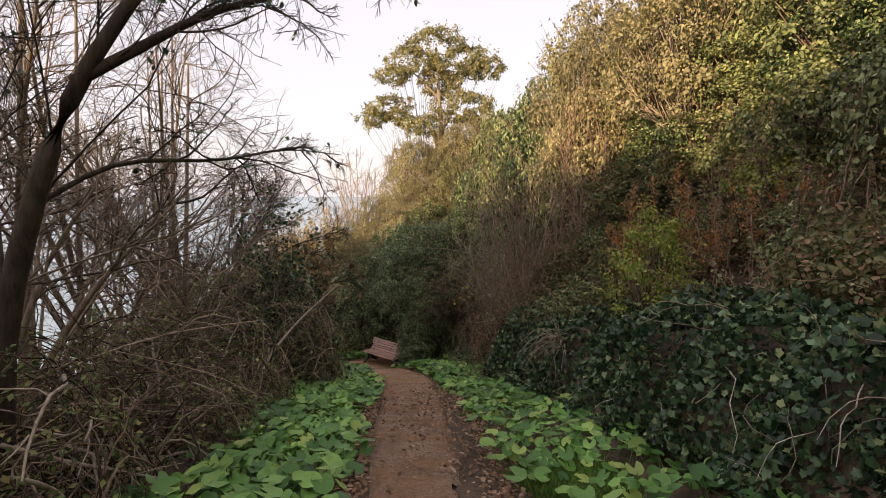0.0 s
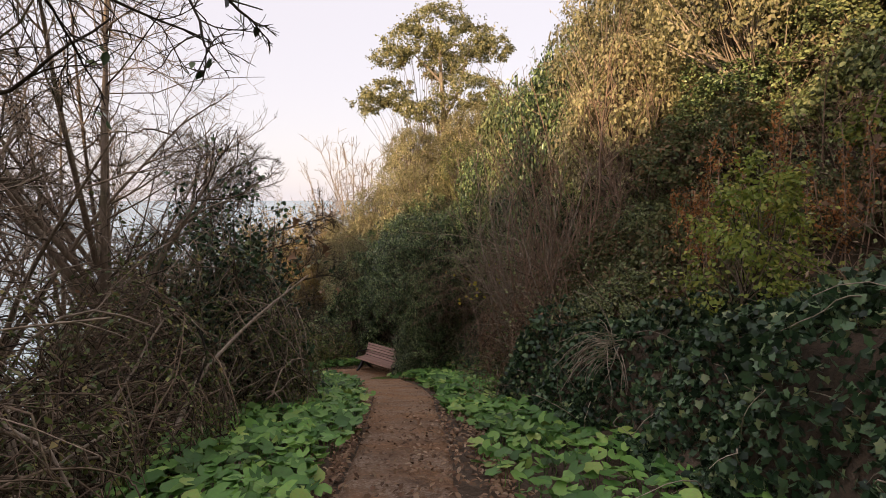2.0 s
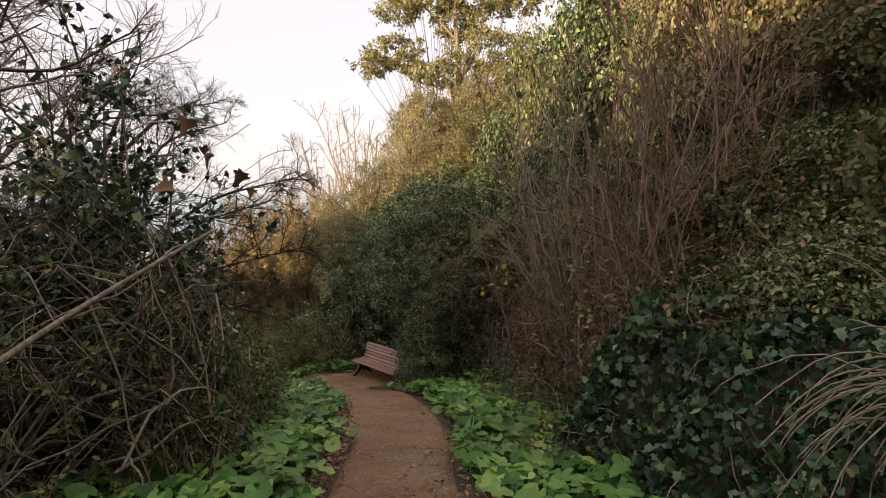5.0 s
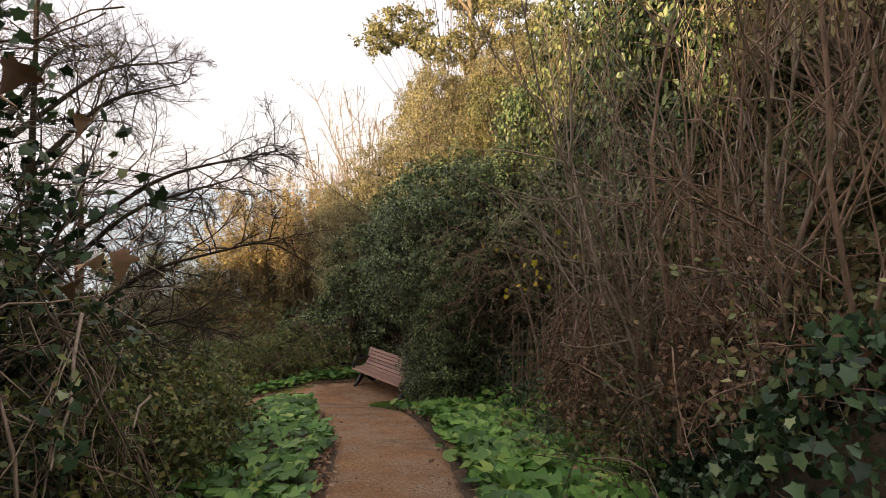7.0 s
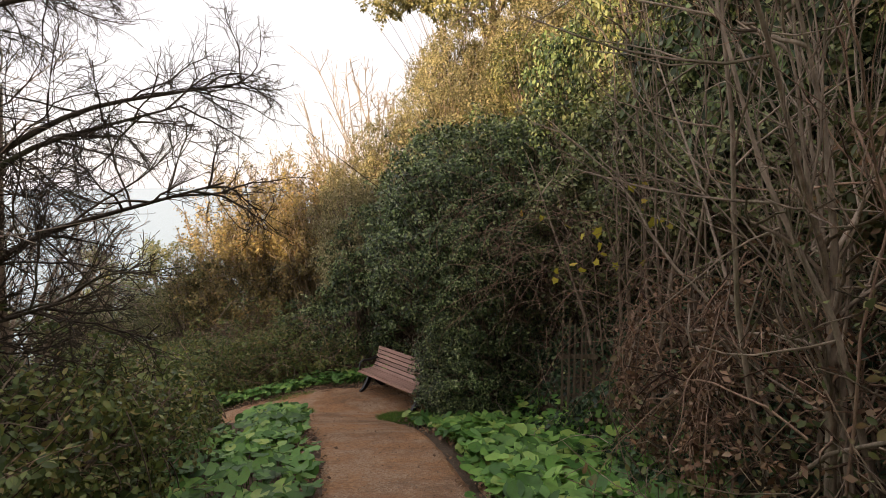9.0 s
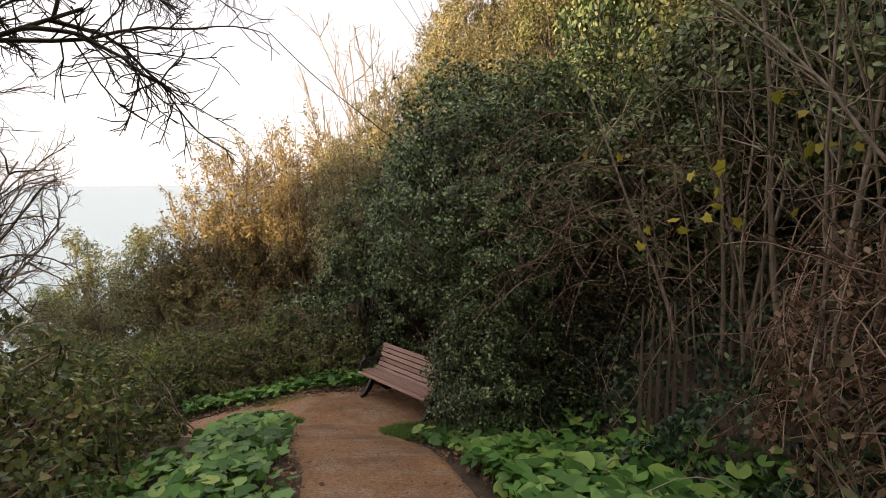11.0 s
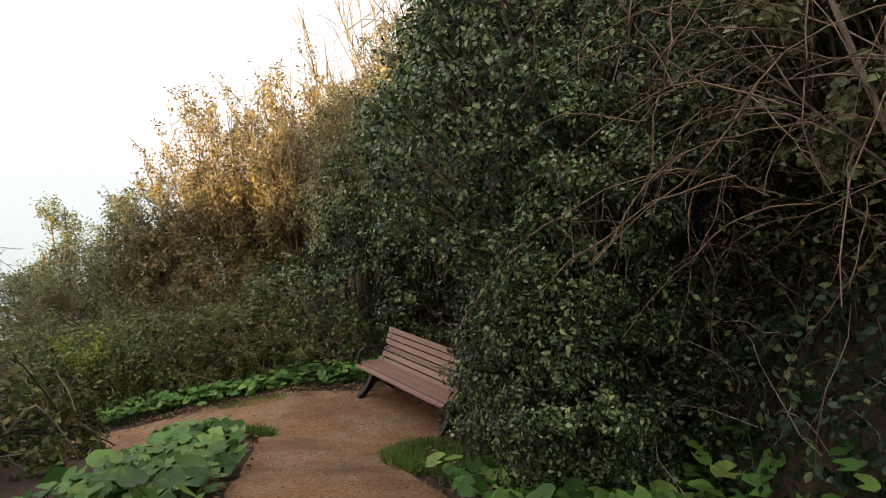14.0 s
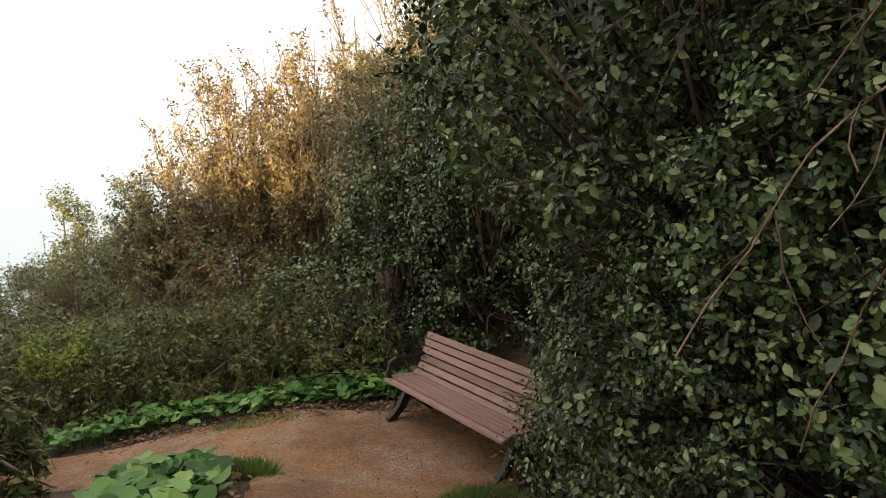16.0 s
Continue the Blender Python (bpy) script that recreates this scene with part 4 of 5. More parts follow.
# -- hollow under the bank
for x, y, h, sd, n in ((1.3, 14.6, 4.6, 241, 9), (1.5, 15.4, 4.8, 242, 8), (1.05, 15.9, 4.2, 243, 6)):
    stem_shrub(plant("hazel_stool", "grey-stemmed hazel stool with a few yellow leaves", SH, x, y, group="hazel stools in the hollow"), sd, n, h, 0.07, (0.16, 0.2), TWIG, 5, 3, thick=0.018, wob=0.06)
for x, y, h, sd in ((1.45, 10.9, 3.9, 244), (1.6, 11.3, 4.4, 245), (1.3, 12.2, 4.4, 246)):
    stem_shrub(plant("young_tree", "slender young tree with pale brown bark", "tree", x, y), sd, 2, h, 0.12, (0.05, 0.06), GREY_TWIG, 9, 4, thick=0.030, wob=0.06)


def arching_canes(label, seed, x, y, z, n, reach, length, bark):
    """Loose canes that arch out of the bank and hang."""
    rng = np.random.default_rng(seed)
    ob = new("arching_bramble")
    tagged(ob, label, "bramble")
    base = np.stack([x + rng.normal(size=n) * 0.3, y + rng.normal(size=n) * 0.6, z + rng.uniform(-0.6, 0.8, n)], -1)
    s = runners(rng, base, np.stack([-reach + rng.normal(size=n) * 0.3, rng.normal(size=n) * 0.7, rng.uniform(0, 0.7, n)], -1), rng.uniform(0.6, 1.2, n) * length, 14, 0.16, 0.15)
    side = offshoots(rng, s, 5, 0.3, 0.7, 6, 0.2, 0.08)
    for i in range(n):
        V, F = joined([tube_arrays(s[i:i + 1], 0.004, 0.002, 4), tube_arrays(side[i * 5:i * 5 + 5], 0.0026, 0.0015)])
        link_mesh("cane", V, F, bark, ob)


arching_canes("dry bramble canes arching out of the dark hollow", 251, 0.95, 15.9, -1.4, 34, 0.6, 1.7, RED_TWIG)
arching_canes("brown bramble canes hanging over the bank", 252, 1.1, 13.6, -1.9, 30, 0.4, 1.0, RED_TWIG)
arching_canes("brown bramble canes hanging from the shrub", 253, 0.0, 16.8, -1.5, 64, 0.6, 1.4, RED_TWIG)


def loose_leaves(name, label, seed, spots, mat, size, per, shape="maple"):
    rng = np.random.default_rng(seed)
    P = np.array([(x, y, z) for x, y, z in spots for _ in range(per)], float) + rng.normal(size=(len(spots) * per, 3)) * np.array([0.12, 0.16, 0.12])
    ob = new(name)
    tagged(ob, label, "leaves")
    for p in P:
        D = np.array([[rng.normal() * 0.4, rng.normal() * 0.4, -0.6]])
        V, F = leaf_arrays(rng, p[None], unit(D), size, shape, 0.8, 0.5, 0.6)
        link_mesh("leaf", V, F, mat, ob)
        tw = runners(rng, p[None], np.array([[0.5, rng.normal() * 0.6, 0.3]]), np.array([0.35]), 5, 0.15)
        V, F = tube_arrays(tw, 0.002, 0.003)
        link_mesh("stalk", V, F, RED_TWIG, ob)


loose_leaves("autumn_spray", "yellow autumn leaves hanging in the hollow", 261, ((0.65, 14.9, -1.15), (0.75, 15.2, -1.35), (0.45, 15.3, -1.55), (0.9, 14.8, -0.75), (0.2, 15.8, -1.0), (1.1, 14.7, -1.0)), YELLOW, 0.09, 4, "lobed")
loose_leaves("dead_leaf_spray", "curled brown sycamore leaves caught on twigs", 262, ((-1.62, 9.3, 0.12), (-1.7, 9.5, -0.35), (-1.85, 9.2, 0.3)), DEAD, 0.11, 3)


def paling(x, y):
    ob = plant("pale_fence", "short run of weathered wooden pales in the hollow", "fence", x, y)
    for i in range(6):
        bm = bmesh.new()
        vs = box(bm, (0.036, 0.016, 1.4 + 0.07 * math.sin(i * 2.2)), Matrix.Translation((0, 0, 0.68)))
        for v in vs:
            if v.co.z > 1.0:
                v.co.x *= 0.35
        p = part("pale", bm, PALE_WOOD, ob)
        p.matrix_local = pose(i * 0.068, 0.02 * math.sin(i), 0, 3 * math.sin(i), 4 * math.sin(i * 3.1), 0)
    bm = bmesh.new()
    box(bm, (0.44, 0.025, 0.05), Matrix.Translation((0.17, 0.025, 0.95)))
    part("rail", bm, PALE_WOOD, ob)


paling(0.42, 15.8)
cane = new("long_cane")
tagged(cane, "single long dark cane arching from the shrub", "bramble")
q, (V, F) = limb([(-2.9, 16.8, 0.25), (-2.5, 16.9, -0.16), (-1.95, 17.0, -0.6), (-1.4, 17.2, -1.05)], 0.004, 0.006, 5)
link_mesh("stem", V, F, DARK_BARK, cane)

# -- ivy over the low wall of the bank
def build_ivy(seed, y0, y1, n, face=0.52, top=1.15, label="dark green ivy smothering the low bank wall", leaf_shape="lobed"):
    rng = np.random.default_rng(seed)
    y = rng.uniform(y0, y1, n)
    d = np.where(rng.random(n) < 0.7, rng.uniform(-0.10, face, n), rng.uniform(face, top, n))
    lump = 0.16 + 0.16 * np.sin(y * 2.3 + 1.0) * np.sin(d * 3.1 + y) + 0.12 * np.sin(y * 5.7 + d * 4)
    x = foot_x(y) + d
    z = land(x, y)
    e = 0.06
    gx = (land(x + e, y) - land(x - e, y)) / (2 * e)
    gy = (land(x, y + e) - land(x, y - e)) / (2 * e)
    N = unit(np.stack([-gx, -gy, np.ones(n)], -1))
    P = np.stack([x, y, z], -1) + N * (np.maximum(lump, 0.02) * rng.uniform(0.35, 1.0, n) ** 0.5)[:, None]
    ivy = new("ivy_hedge")
    tagged(ivy, label, "ivy")
    V, F = leaf_arrays(rng, P, unit(N * 0.3 + np.array([0, 0, -0.8])), 0.062, leaf_shape, 0.7, 0.25, 0.85)
    link_mesh("foliage", V, F, IVY, ivy)
    m = 240
    i = rng.integers(0, n, m)
    s = runners(rng, P[i] - N[i] * 0.05, np.stack([rng.normal(size=m) * 0.3 - 0.2, rng.normal(size=m) * 0.8, rng.normal(size=m) * 0.6], -1), rng.uniform(0.3, 1.0, m), 8, 0.25, 0.12)
    V, F = tube_arrays(s, 0.005, 0.0025, 4)
    link_mesh("vine", V, F, GREY_TWIG, ivy)


build_ivy(81, 0.5, 11.8, 30000)
build_ivy(83, 12.3, 18.4, 15000, 1.5, 2.6, "dark ivy carpeting the bank in the hollow", "oval")


def dry_stalks(x, y, z, n, seed):
    rng = np.random.default_rng(seed)
    ob = new("dry_stalk_clump")
    tagged(ob, "clump of pale dry stalks drooping over the ivy", "dead plant")
    base = np.array([x, y, z]) + rng.normal(size=(n, 3)) * 0.06
    s = runners(rng, base, np.stack([-0.6 + rng.normal(size=n) * 0.35, rng.normal(size=n) * 0.45, np.full(n, 0.25)], -1), rng.uniform(0.3, 0.75, n), 8, 0.10, 0.28)
    for i in range(n):
        V, F = tube_arrays(s[i:i + 1], 0.005, 0.003, 4)
        link_mesh("stalk", V, F, GREY_TWIG, ob)


dry_stalks(1.62, 7.7, -0.62, 40, 82)

# -- dock stalks with rusty seed heads
def dock(x, y, h, seed):
    rng = np.random.default_rng(seed)
    ob = plant("dock_plant", "dead dock with rusty brown seed heads", "weed", x, y, group="dead docks on the bank")
    s = runners(rng, rng.normal(size=(7, 3)) * np.array([0.1, 0.1, 0]), np.stack([rng.normal(size=7) * 0.07, rng.normal(size=7) * 0.07, np.ones(7)], -1), h * rng.uniform(0.75, 1.08, 7), 9, 0.05)
    side = offshoots(rng, s, 8, 0.22, 0.35, 5, 0.1, -0.1, 0.45)
    V, F = joined([tube_arrays(s, 0.009, 0.004, 5), tube_arrays(side, 0.004, 0.002)])
    link_mesh("stalk", V, F, RED_TWIG, ob)
    P, D = along(rng, side, 18, 0.1)
    P = P + rng.normal(size=P.shape) * 0.02
    V, F = leaf_arrays(rng, P, D, 0.038, "small")
    link_mesh("seed_head", V, F, RUST, ob)


for i, (x, y, top) in enumerate(((2.65, 8.3, 1.25), (2.8, 8.6, 1.0), (3.4, 8.2, 1.55), (3.9, 7.2, 1.6), (4.2, 6.4, 1.5), (3.5, 7.4, 1.15))):
    dock(x, y, max(top - land_at(x, y), 0.7), 90 + i)
massed_shrub(plant("lime_shrub", "small yellow-green shrub among the docks", SH, 2.5, 7.05), 99, [(0, 0, 0.7, 0.42, 0.5, 0.7), (0.15, 0.1, 1.25, 0.3, 0.32, 0.3)], LIME, TWIG, 0.13, 26, 0.05, "small", 1.3, spray=0.8, thick=0.008)
for x, y, sd in ((4.4, 7.6, 100), (3.9, 5.9, 101), (4.6, 5.4, 102)):
    stem_shrub(plant("dead_stem_clump", "clump of reddish dead stems with curled leaves", "dead plant", x, y), sd, 26, 1.6, 0.12, (0.4, 0.5), RED_TWIG, 6, 3, DEAD, 1, 0.06, 0.008)

# -- brambles and ivy on the seaward side
for x, y, rx, ry, h, sd in ((-2.75, 2.9, 0.95, 1.5, 1.5, 51), (-2.75, 4.9, 1.0, 1.5, 1.55, 52), (-3.0, 6.9, 1.05, 1.5, 1.9, 50), (-3.3, 9.4, 1.45, 1.9, 2.7, 53), (-3.9, 12.0, 1.2, 1.6, 1.8, 54)):
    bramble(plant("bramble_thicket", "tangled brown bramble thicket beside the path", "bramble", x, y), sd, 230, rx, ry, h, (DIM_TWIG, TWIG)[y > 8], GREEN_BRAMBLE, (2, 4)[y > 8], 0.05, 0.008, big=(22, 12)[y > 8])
for x, y, rx, ry, h, sd in ((-3.3, 12.3, 0.8, 1.2, 1.3, 44), (-4.3, 14.4, 1.0, 1.4, 1.2, 48), (-5.3, 16.4, 1.2, 1.3, 1.2, 55), (-6.5, 18.3, 1.2, 1.1, 1.15, 56), (-5.6, 17.9, 0.9, 0.7, 1.0, 45), (-8.0, 19.4, 1.5, 1.0, 1.1, 49), (-6.9, 16.0, 1.3, 1.8, 1.6, 47), (-9.0, 21.5, 1.8, 1.5, 1.6, 46)):
    bramble(plant("bramble_mound", "low leafy bramble mound at the path corner", "bramble", x, y), sd, 90, rx, ry, h * 1.2, TWIG, GREEN_BRAMBLE, 7, 0.072, 0.007, big=5)
leafy_shrub(plant("ivy_clad_shrub", "ivy-covered shrub with clinging dead leaves", SH, -2.85, 10.0), 110, 1.0, 1.3, 3.1, IVY, TWIG, 40, 9, 5, 5, 0.058, "lobed", 0.2)
leafy_shrub(plant("ivy_clad_shrub", "tall ivy-covered shrub above the brambles", SH, -3.9, 10.0), 111, 1.1, 1.4, 3.9, BRAMBLE_LEAF, TWIG, 34, 9, 5, 3, 0.07, "oval", 0.2)

fallen = new("fallen_branch")
tagged(fallen, "long pale fallen branch leaning in the brambles", "branch")
q, (V, F) = limb([(-2.30, 6.9, -1.2), (-2.41, 7.68, -0.90), (-2.15, 8.5, -0.52), (-1.72, 9.3, -0.14)], 0.026, 0.011)
link_mesh("branch", V, F, GREY_TWIG, fallen, smooth=True)
fr = np.random.default_rng(115)
for shoot in offshoots(fr, q, 6, 0.3, 0.5, 7, 0.12, 0.02):
    V, F = tube_arrays(shoot[None], 0.009, 0.004, 4)
    link_mesh("side_shoot", V, F, GREY_TWIG, fallen)
q, (V, F) = limb([(-2.75, 3.1, 0.1), (-2.2, 3.4, -0.25), (-1.75, 3.75, -0.55)], 0.018, 0.008)
second = new("fallen_branch")
tagged(second, "pale broken branch lying across the brambles", "branch")
link_mesh("branch", V, F, GREY_TWIG, second, smooth=True)
for shoot in offshoots(fr, q, 5, 0.4, 0.6, 7, 0.15, 0.02):
    V, F = tube_arrays(shoot[None], 0.006, 0.003, 4)
    link_mesh("side_shoot", V, F, GREY_TWIG, second)

for x, y, h, sd in ((-4.3, 4.2, 2.3, 151), (-4.5, 6.4, 2.5, 152), (-4.9, 8.6, 2.8, 153), (-4.0, 2.4, 2.2, 154)):
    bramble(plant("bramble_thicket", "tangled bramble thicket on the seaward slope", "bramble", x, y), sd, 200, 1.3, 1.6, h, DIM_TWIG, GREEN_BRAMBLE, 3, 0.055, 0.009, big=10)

bramble(plant("bramble_thicket", "brown bramble heap spilling towards the leaf bed", "bramble", -2.6, 9.7), 155, 200, 0.75, 1.3, 2.0, TWIG, GREEN_BRAMBLE, 4, 0.05, 0.007, big=14)
for (x, y, z), r, sd in (((-2.95, 11.4, -2.1), (0.7, 1.1, 0.75), 156), ((-3.4, 13.2, -2.6), (0.75, 1.1, 0.7), 157), ((-4.4, 15.2, -3.2), (0.8, 1.1, 0.65), 158), ((-5.6, 17.4, -4.1), (0.8, 0.9, 0.55), 159)):
    massed_shrub(plant("bramble_mound", "leafy olive bramble mound edging the leaf bed", "bramble", x, y, group="bramble mounds edging the leaf bed"), sd, about(x, y, (x, y, z, *r)), GREEN_BRAMBLE, RED_TWIG, 0.14, 26, 0.05, "oval", 1.4, spray=0.8, thick=0.009, low=-0.4, bare=0.9)

# -- bare trees on the seaward slope
LABEL_BARE = "bare twiggy tree on the seaward slope"
t0 = plant("bare_tree", "dark leaning bare tree overhanging the path", "tree", -2.75, 3.5)
z0 = -land_at(-2.75, 3.5) + 0.05
bare_tree(t0, 120, [([(0, 0, 0), (0.05, 0, 0.5 + z0), (0.27, 0, 1.0 + z0), (0.40, 0, 1.5 + z0), (0.64, 0.02, 2.02 + z0), (0.96, 0.05, 2.46 + z0), (1.3, 0.2, 3.0 + z0), (1.6, 0.4, 3.8 + z0)], 0.085, 0.025),
                    ([(0.62, 0.02, 2.0 + z0), (0.95, 0.1, 2.2 + z0), (1.4, 0.25, 2.5 + z0), (1.8, 0.45, 2.62 + z0), (2.3, 0.7, 2.95 + z0)], 0.042, 0.004),
                    ([(0.3, 0, 1.25 + z0), (0.6, 0.45, 1.6 + z0), (1.1, 0.9, 1.58 + z0), (1.5, 1.2, 1.72 + z0), (1.9, 1.55, 1.68 + z0)], 0.02, 0.003),
                    ([(0.1, 0, 0.8 + z0), (-0.3, 0.5, 1.8 + z0), (-0.6, 0.9, 3.0 + z0)], 0.05, 0.015)], DARK_BARK, 13, 9, 5, 0.34, IVY, 0.05, 0.05, fat=0.7)
for x, y, h, sd, reach in ((-4.6, 6.0, 5.2, 121, 1.8), (-5.4, 8.2, 6.6, 126, 2.2), (-5.4, 11.0, 6.8, 122, 2.4), (-7.6, 10.2, 8.0, 124, 2.6), (-8.2, 14.0, 7.4, 125, 2.2), (-6.6, 4.5, 8.0, 127, 2.4), (-9.5, 17.5, 6.0, 128, 2.0), (-6.2, 15.6, 4.2, 123, 1.8), (-7.8, 17.2, 4.4, 116, 1.8), (-4.2, 8.9, 5.0, 129, 1.8), (-6.4, 12.6, 7.2, 119, 2.4), (-3.9, 4.6, 4.6, 118, 1.6)):
    tr = plant("bare_tree", LABEL_BARE, "tree", x, y, group="bare trees on the slope")
    rng = np.random.default_rng(sd)
    h *= 1.2
    limbs = [([(0, 0, 0), (0.1, 0.1, 0.3 * h), (0.25, 0, 0.6 * h), (0.3, 0.2, h)], 0.07, 0.015)]
    for j in range(7):
        a = j * 0.9 + rng.uniform(-0.3, 0.3)
        w = reach * rng.uniform(0.7, 1.2)
        limbs.append(([(0.1, 0.05, (0.15 + 0.05 * j) * h), (0.5 * w * math.cos(a), 0.5 * w * math.sin(a), (0.42 + 0.05 * j) * h), (w * math.cos(a), w * math.sin(a), (0.60 + 0.06 * j) * h)], 0.04, 0.008))
    bare_tree(tr, sd, limbs, TWIG, 8, 8, 4, 0.45, spread=0.9, droop=0.0, fat=1.0)

tr = plant("bare_tree", "wide bare tree reaching over the brambles", "tree", -5.0, 13.2)
rng = np.random.default_rng(117)
limbs = [([(0, 0, 0), (0.1, 0.1, 2.0), (0.3, 0, 3.6), (0.4, 0.2, 5.6)], 0.08, 0.015)]
for j in range(9):
    a = -1.1 + j * 0.36
    w = 2.9 * rng.uniform(0.75, 1.1)
    hz = 1.3 + 0.52 * j + rng.uniform(-0.3, 0.3)
    limbs.append(([(0.1, 0.05, hz - 1.0), (0.5 * w * math.cos(a), 0.5 * w * math.sin(a), hz), (w * math.cos(a), w * math.sin(a), hz + 0.35)], 0.035, 0.006))
bare_tree(tr, 117, limbs, DARK_BARK, 20, 11, 6, 0.34, spread=0.95, fat=0.75)

# -- willow, poplars and far trees
def willow(ob, seed, rx, ry, h, n, leafiness, low=0.1):
    """Pale limbs that fan out of a low stool into a dome, ending in sprays of twigs and leaves."""
    rng = np.random.default_rng(seed)
    a = rng.uniform(0, 2 * math.pi, n)
    zz = rng.uniform(low, 1.0, n) ** 0.8
    rr = np.sqrt(np.maximum(1 - zz * zz, 0.03))
    tip = np.stack([rr * np.cos(a) * rx, rr * np.sin(a) * ry, zz * h], -1) * rng.uniform(0.8, 1.03, (n, 1))
    base = rng.normal(size=(n, 3)) * np.array([0.25, 0.2, 0.0])
    w = np.linspace(0, 1, 10)[None, :, None]
    knee = base + (tip - base) * np.array([0.62, 0.62, 0.34])
    s = (1 - w) ** 2 * base[:, None] + 2 * w * (1 - w) * knee[:, None] + w ** 2 * tip[:, None]
    s[:, 1:] += rng.normal(size=(n, 9, 3)) * 0.035
    side = offshoots(rng, s, 12, 0.24, 0.42, 6, 0.12, -0.05, 0.5)
    twig = offshoots(rng, side, 4, 0.5, 0.5, 3, 0.15, -0.04)
    r = 0.022 * rng.uniform(0.5, 1.4, n)
    for i in range(n):
        V, F = tube_arrays(s[i:i + 1], r[i], r[i] * 0.3, 5)
        link_mesh("limb", V, F, PALE_BARK, ob, smooth=True)
    V, F = joined([tube_arrays(side, 0.011, 0.005), tube_arrays(twig, 0.005, 0.003)])
    link_mesh("twigwork", V, F, GREY_TWIG, ob)
    keep = twig[rng.random(len(twig)) < leafiness]
    P, D = along(rng, keep, 9, 0.1)
    P = P + rng.normal(size=P.shape) * 0.06
    V, F = facing_leaves(rng, P, unit(P / np.array([rx, ry, h]) + np.array([0, 0, 0.5])), 0.085, "small", 0.6)
    link_mesh("foliage", V, F, WILLOW, ob)
    return ob


willow(plant("golden_willow", "spreading willow lit gold by low sun", "tree", -7.7, 27.0), 61, 3.1, 2.0, 6.1, 130, 0.8, 0.1)
massed_shrub(plant("willow_undergrowth", "olive brown scrub filling the willow", SH, -7.7, 27.6), 66, about(-7.7, 27.6, (-7.6, 27.8, -3.6, 2.4, 1.2, 2.2), (-9.0, 27.2, -4.4, 1.4, 1.0, 1.5), (-6.0, 27.2, -3.6, 1.2, 1.0, 2.0)), BRAMBLE_LEAF, GREY_TWIG, 0.24, 30, 0.075, "small", 1.5, spray=0.4)
willow(plant("golden_willow", "smaller golden willow behind the bench hedge", "tree", -5.5, 26.0), 62, 1.5, 1.3, 5.4, 50, 0.6, 0.25)
massed_shrub(plant("olive_shrub", "olive-green shrub at the willow's foot", SH, -9.6, 26.0), 63, about(-9.6, 26.0, (-9.5, 26.3, -3.9, 1.0, 0.9, 1.5), (-10.5, 26.7, -5.0, 1.0, 0.8, 1.1), (-6.6, 24.8, -5.4, 1.4, 0.8, 0.7)), OLIVE, GREY_TWIG, 0.22, 34, 0.07, "small", 1.8, spray=0.3)
massed_shrub(plant("pale_shrub", "pale grey-green scrub on the slope above the sea", SH, -12.8, 27.4), 64, about(-12.8, 27.4, (-12.2, 27.4, -5.6, 1.2, 1.0, 1.5), (-13.8, 27.9, -6.2, 1.3, 1.0, 1.4), (-15.6, 29.0, -6.6, 1.5, 1.1, 1.5)), PALE, GREY_TWIG, 0.24, 30, 0.075, "small", 1.7, spray=0.4)
for i, (x, y, h) in enumerate(((-5.3, 29.5, 8.2), (-4.6, 30.5, 8.6), (-6.2, 30.5, 7.4), (-3.9, 29.2, 7.6))):
    stem_shrub(plant("bare_poplar", "slender leafless poplar against the sky", "tree", x, y, group="poplars beyond the bench"), 130 + i, 8, h, 0.13, (0.15, 0.15), GREY_TWIG, 10, 4, thick=0.034, ratio=0.3)
for x, y, k in ((-10.4, 28.0, 0.7), (-11.8, 28.5, 0.6), (-13.2, 28.0, 0.5)):
    c = copy_thing(gold[int(bank_rng.integers(2))], pose(x, y, land_at(x, y) - 0.05, 0, 0, float(bank_rng.uniform(0, 360))))
    c.scale = (k, k, k * 1.1)
for i, (x, y, h) in enumerate(((-15.2, 30.5, 4.8), (-17.0, 31.5, 4.4), (-18.5, 29.5, 4.4), (-13.8, 31.5, 4.2))):
    rng = np.random.default_rng(140 + i)
    cl = [(rng.normal() * 0.5, rng.normal() * 0.5, h * u, 0.95 * (1.15 - 0.6 * u)) for u in np.linspace(0.2, 0.95, 11)]
    crown_tree(plant("small_poplar", "thin pale-leaved tree below the clearing", "tree", x, y, group="pale trees below the clearing"), 140 + i, [(0, 0, 0), (0.05, 0, h * 0.5), (0, 0.05, h)], cl, PALE, GREY_TWIG, 640, 0.085, girth=0.05)


def pine(x, y, h, seed, label):
    rng = np.random.default_rng(seed)
    cl = []
    for u in np.linspace(0.3, 1.0, 9):
        for a in rng.uniform(0, 6.3, 3):
            w = h * 0.30 * (1.08 - u)
            cl.append((w * math.cos(a), w * math.sin(a), h * u, 0.10 * h * (1.25 - 0.6 * u)))
    crown_tree(plant("pine_tree", label, "tree", x, y), seed, [(0, 0, 0), (0.05, 0, h * 0.5), (0, 0.05, h)], cl, EVERGREEN, DARK_BARK, 400, 0.12, "narrow")


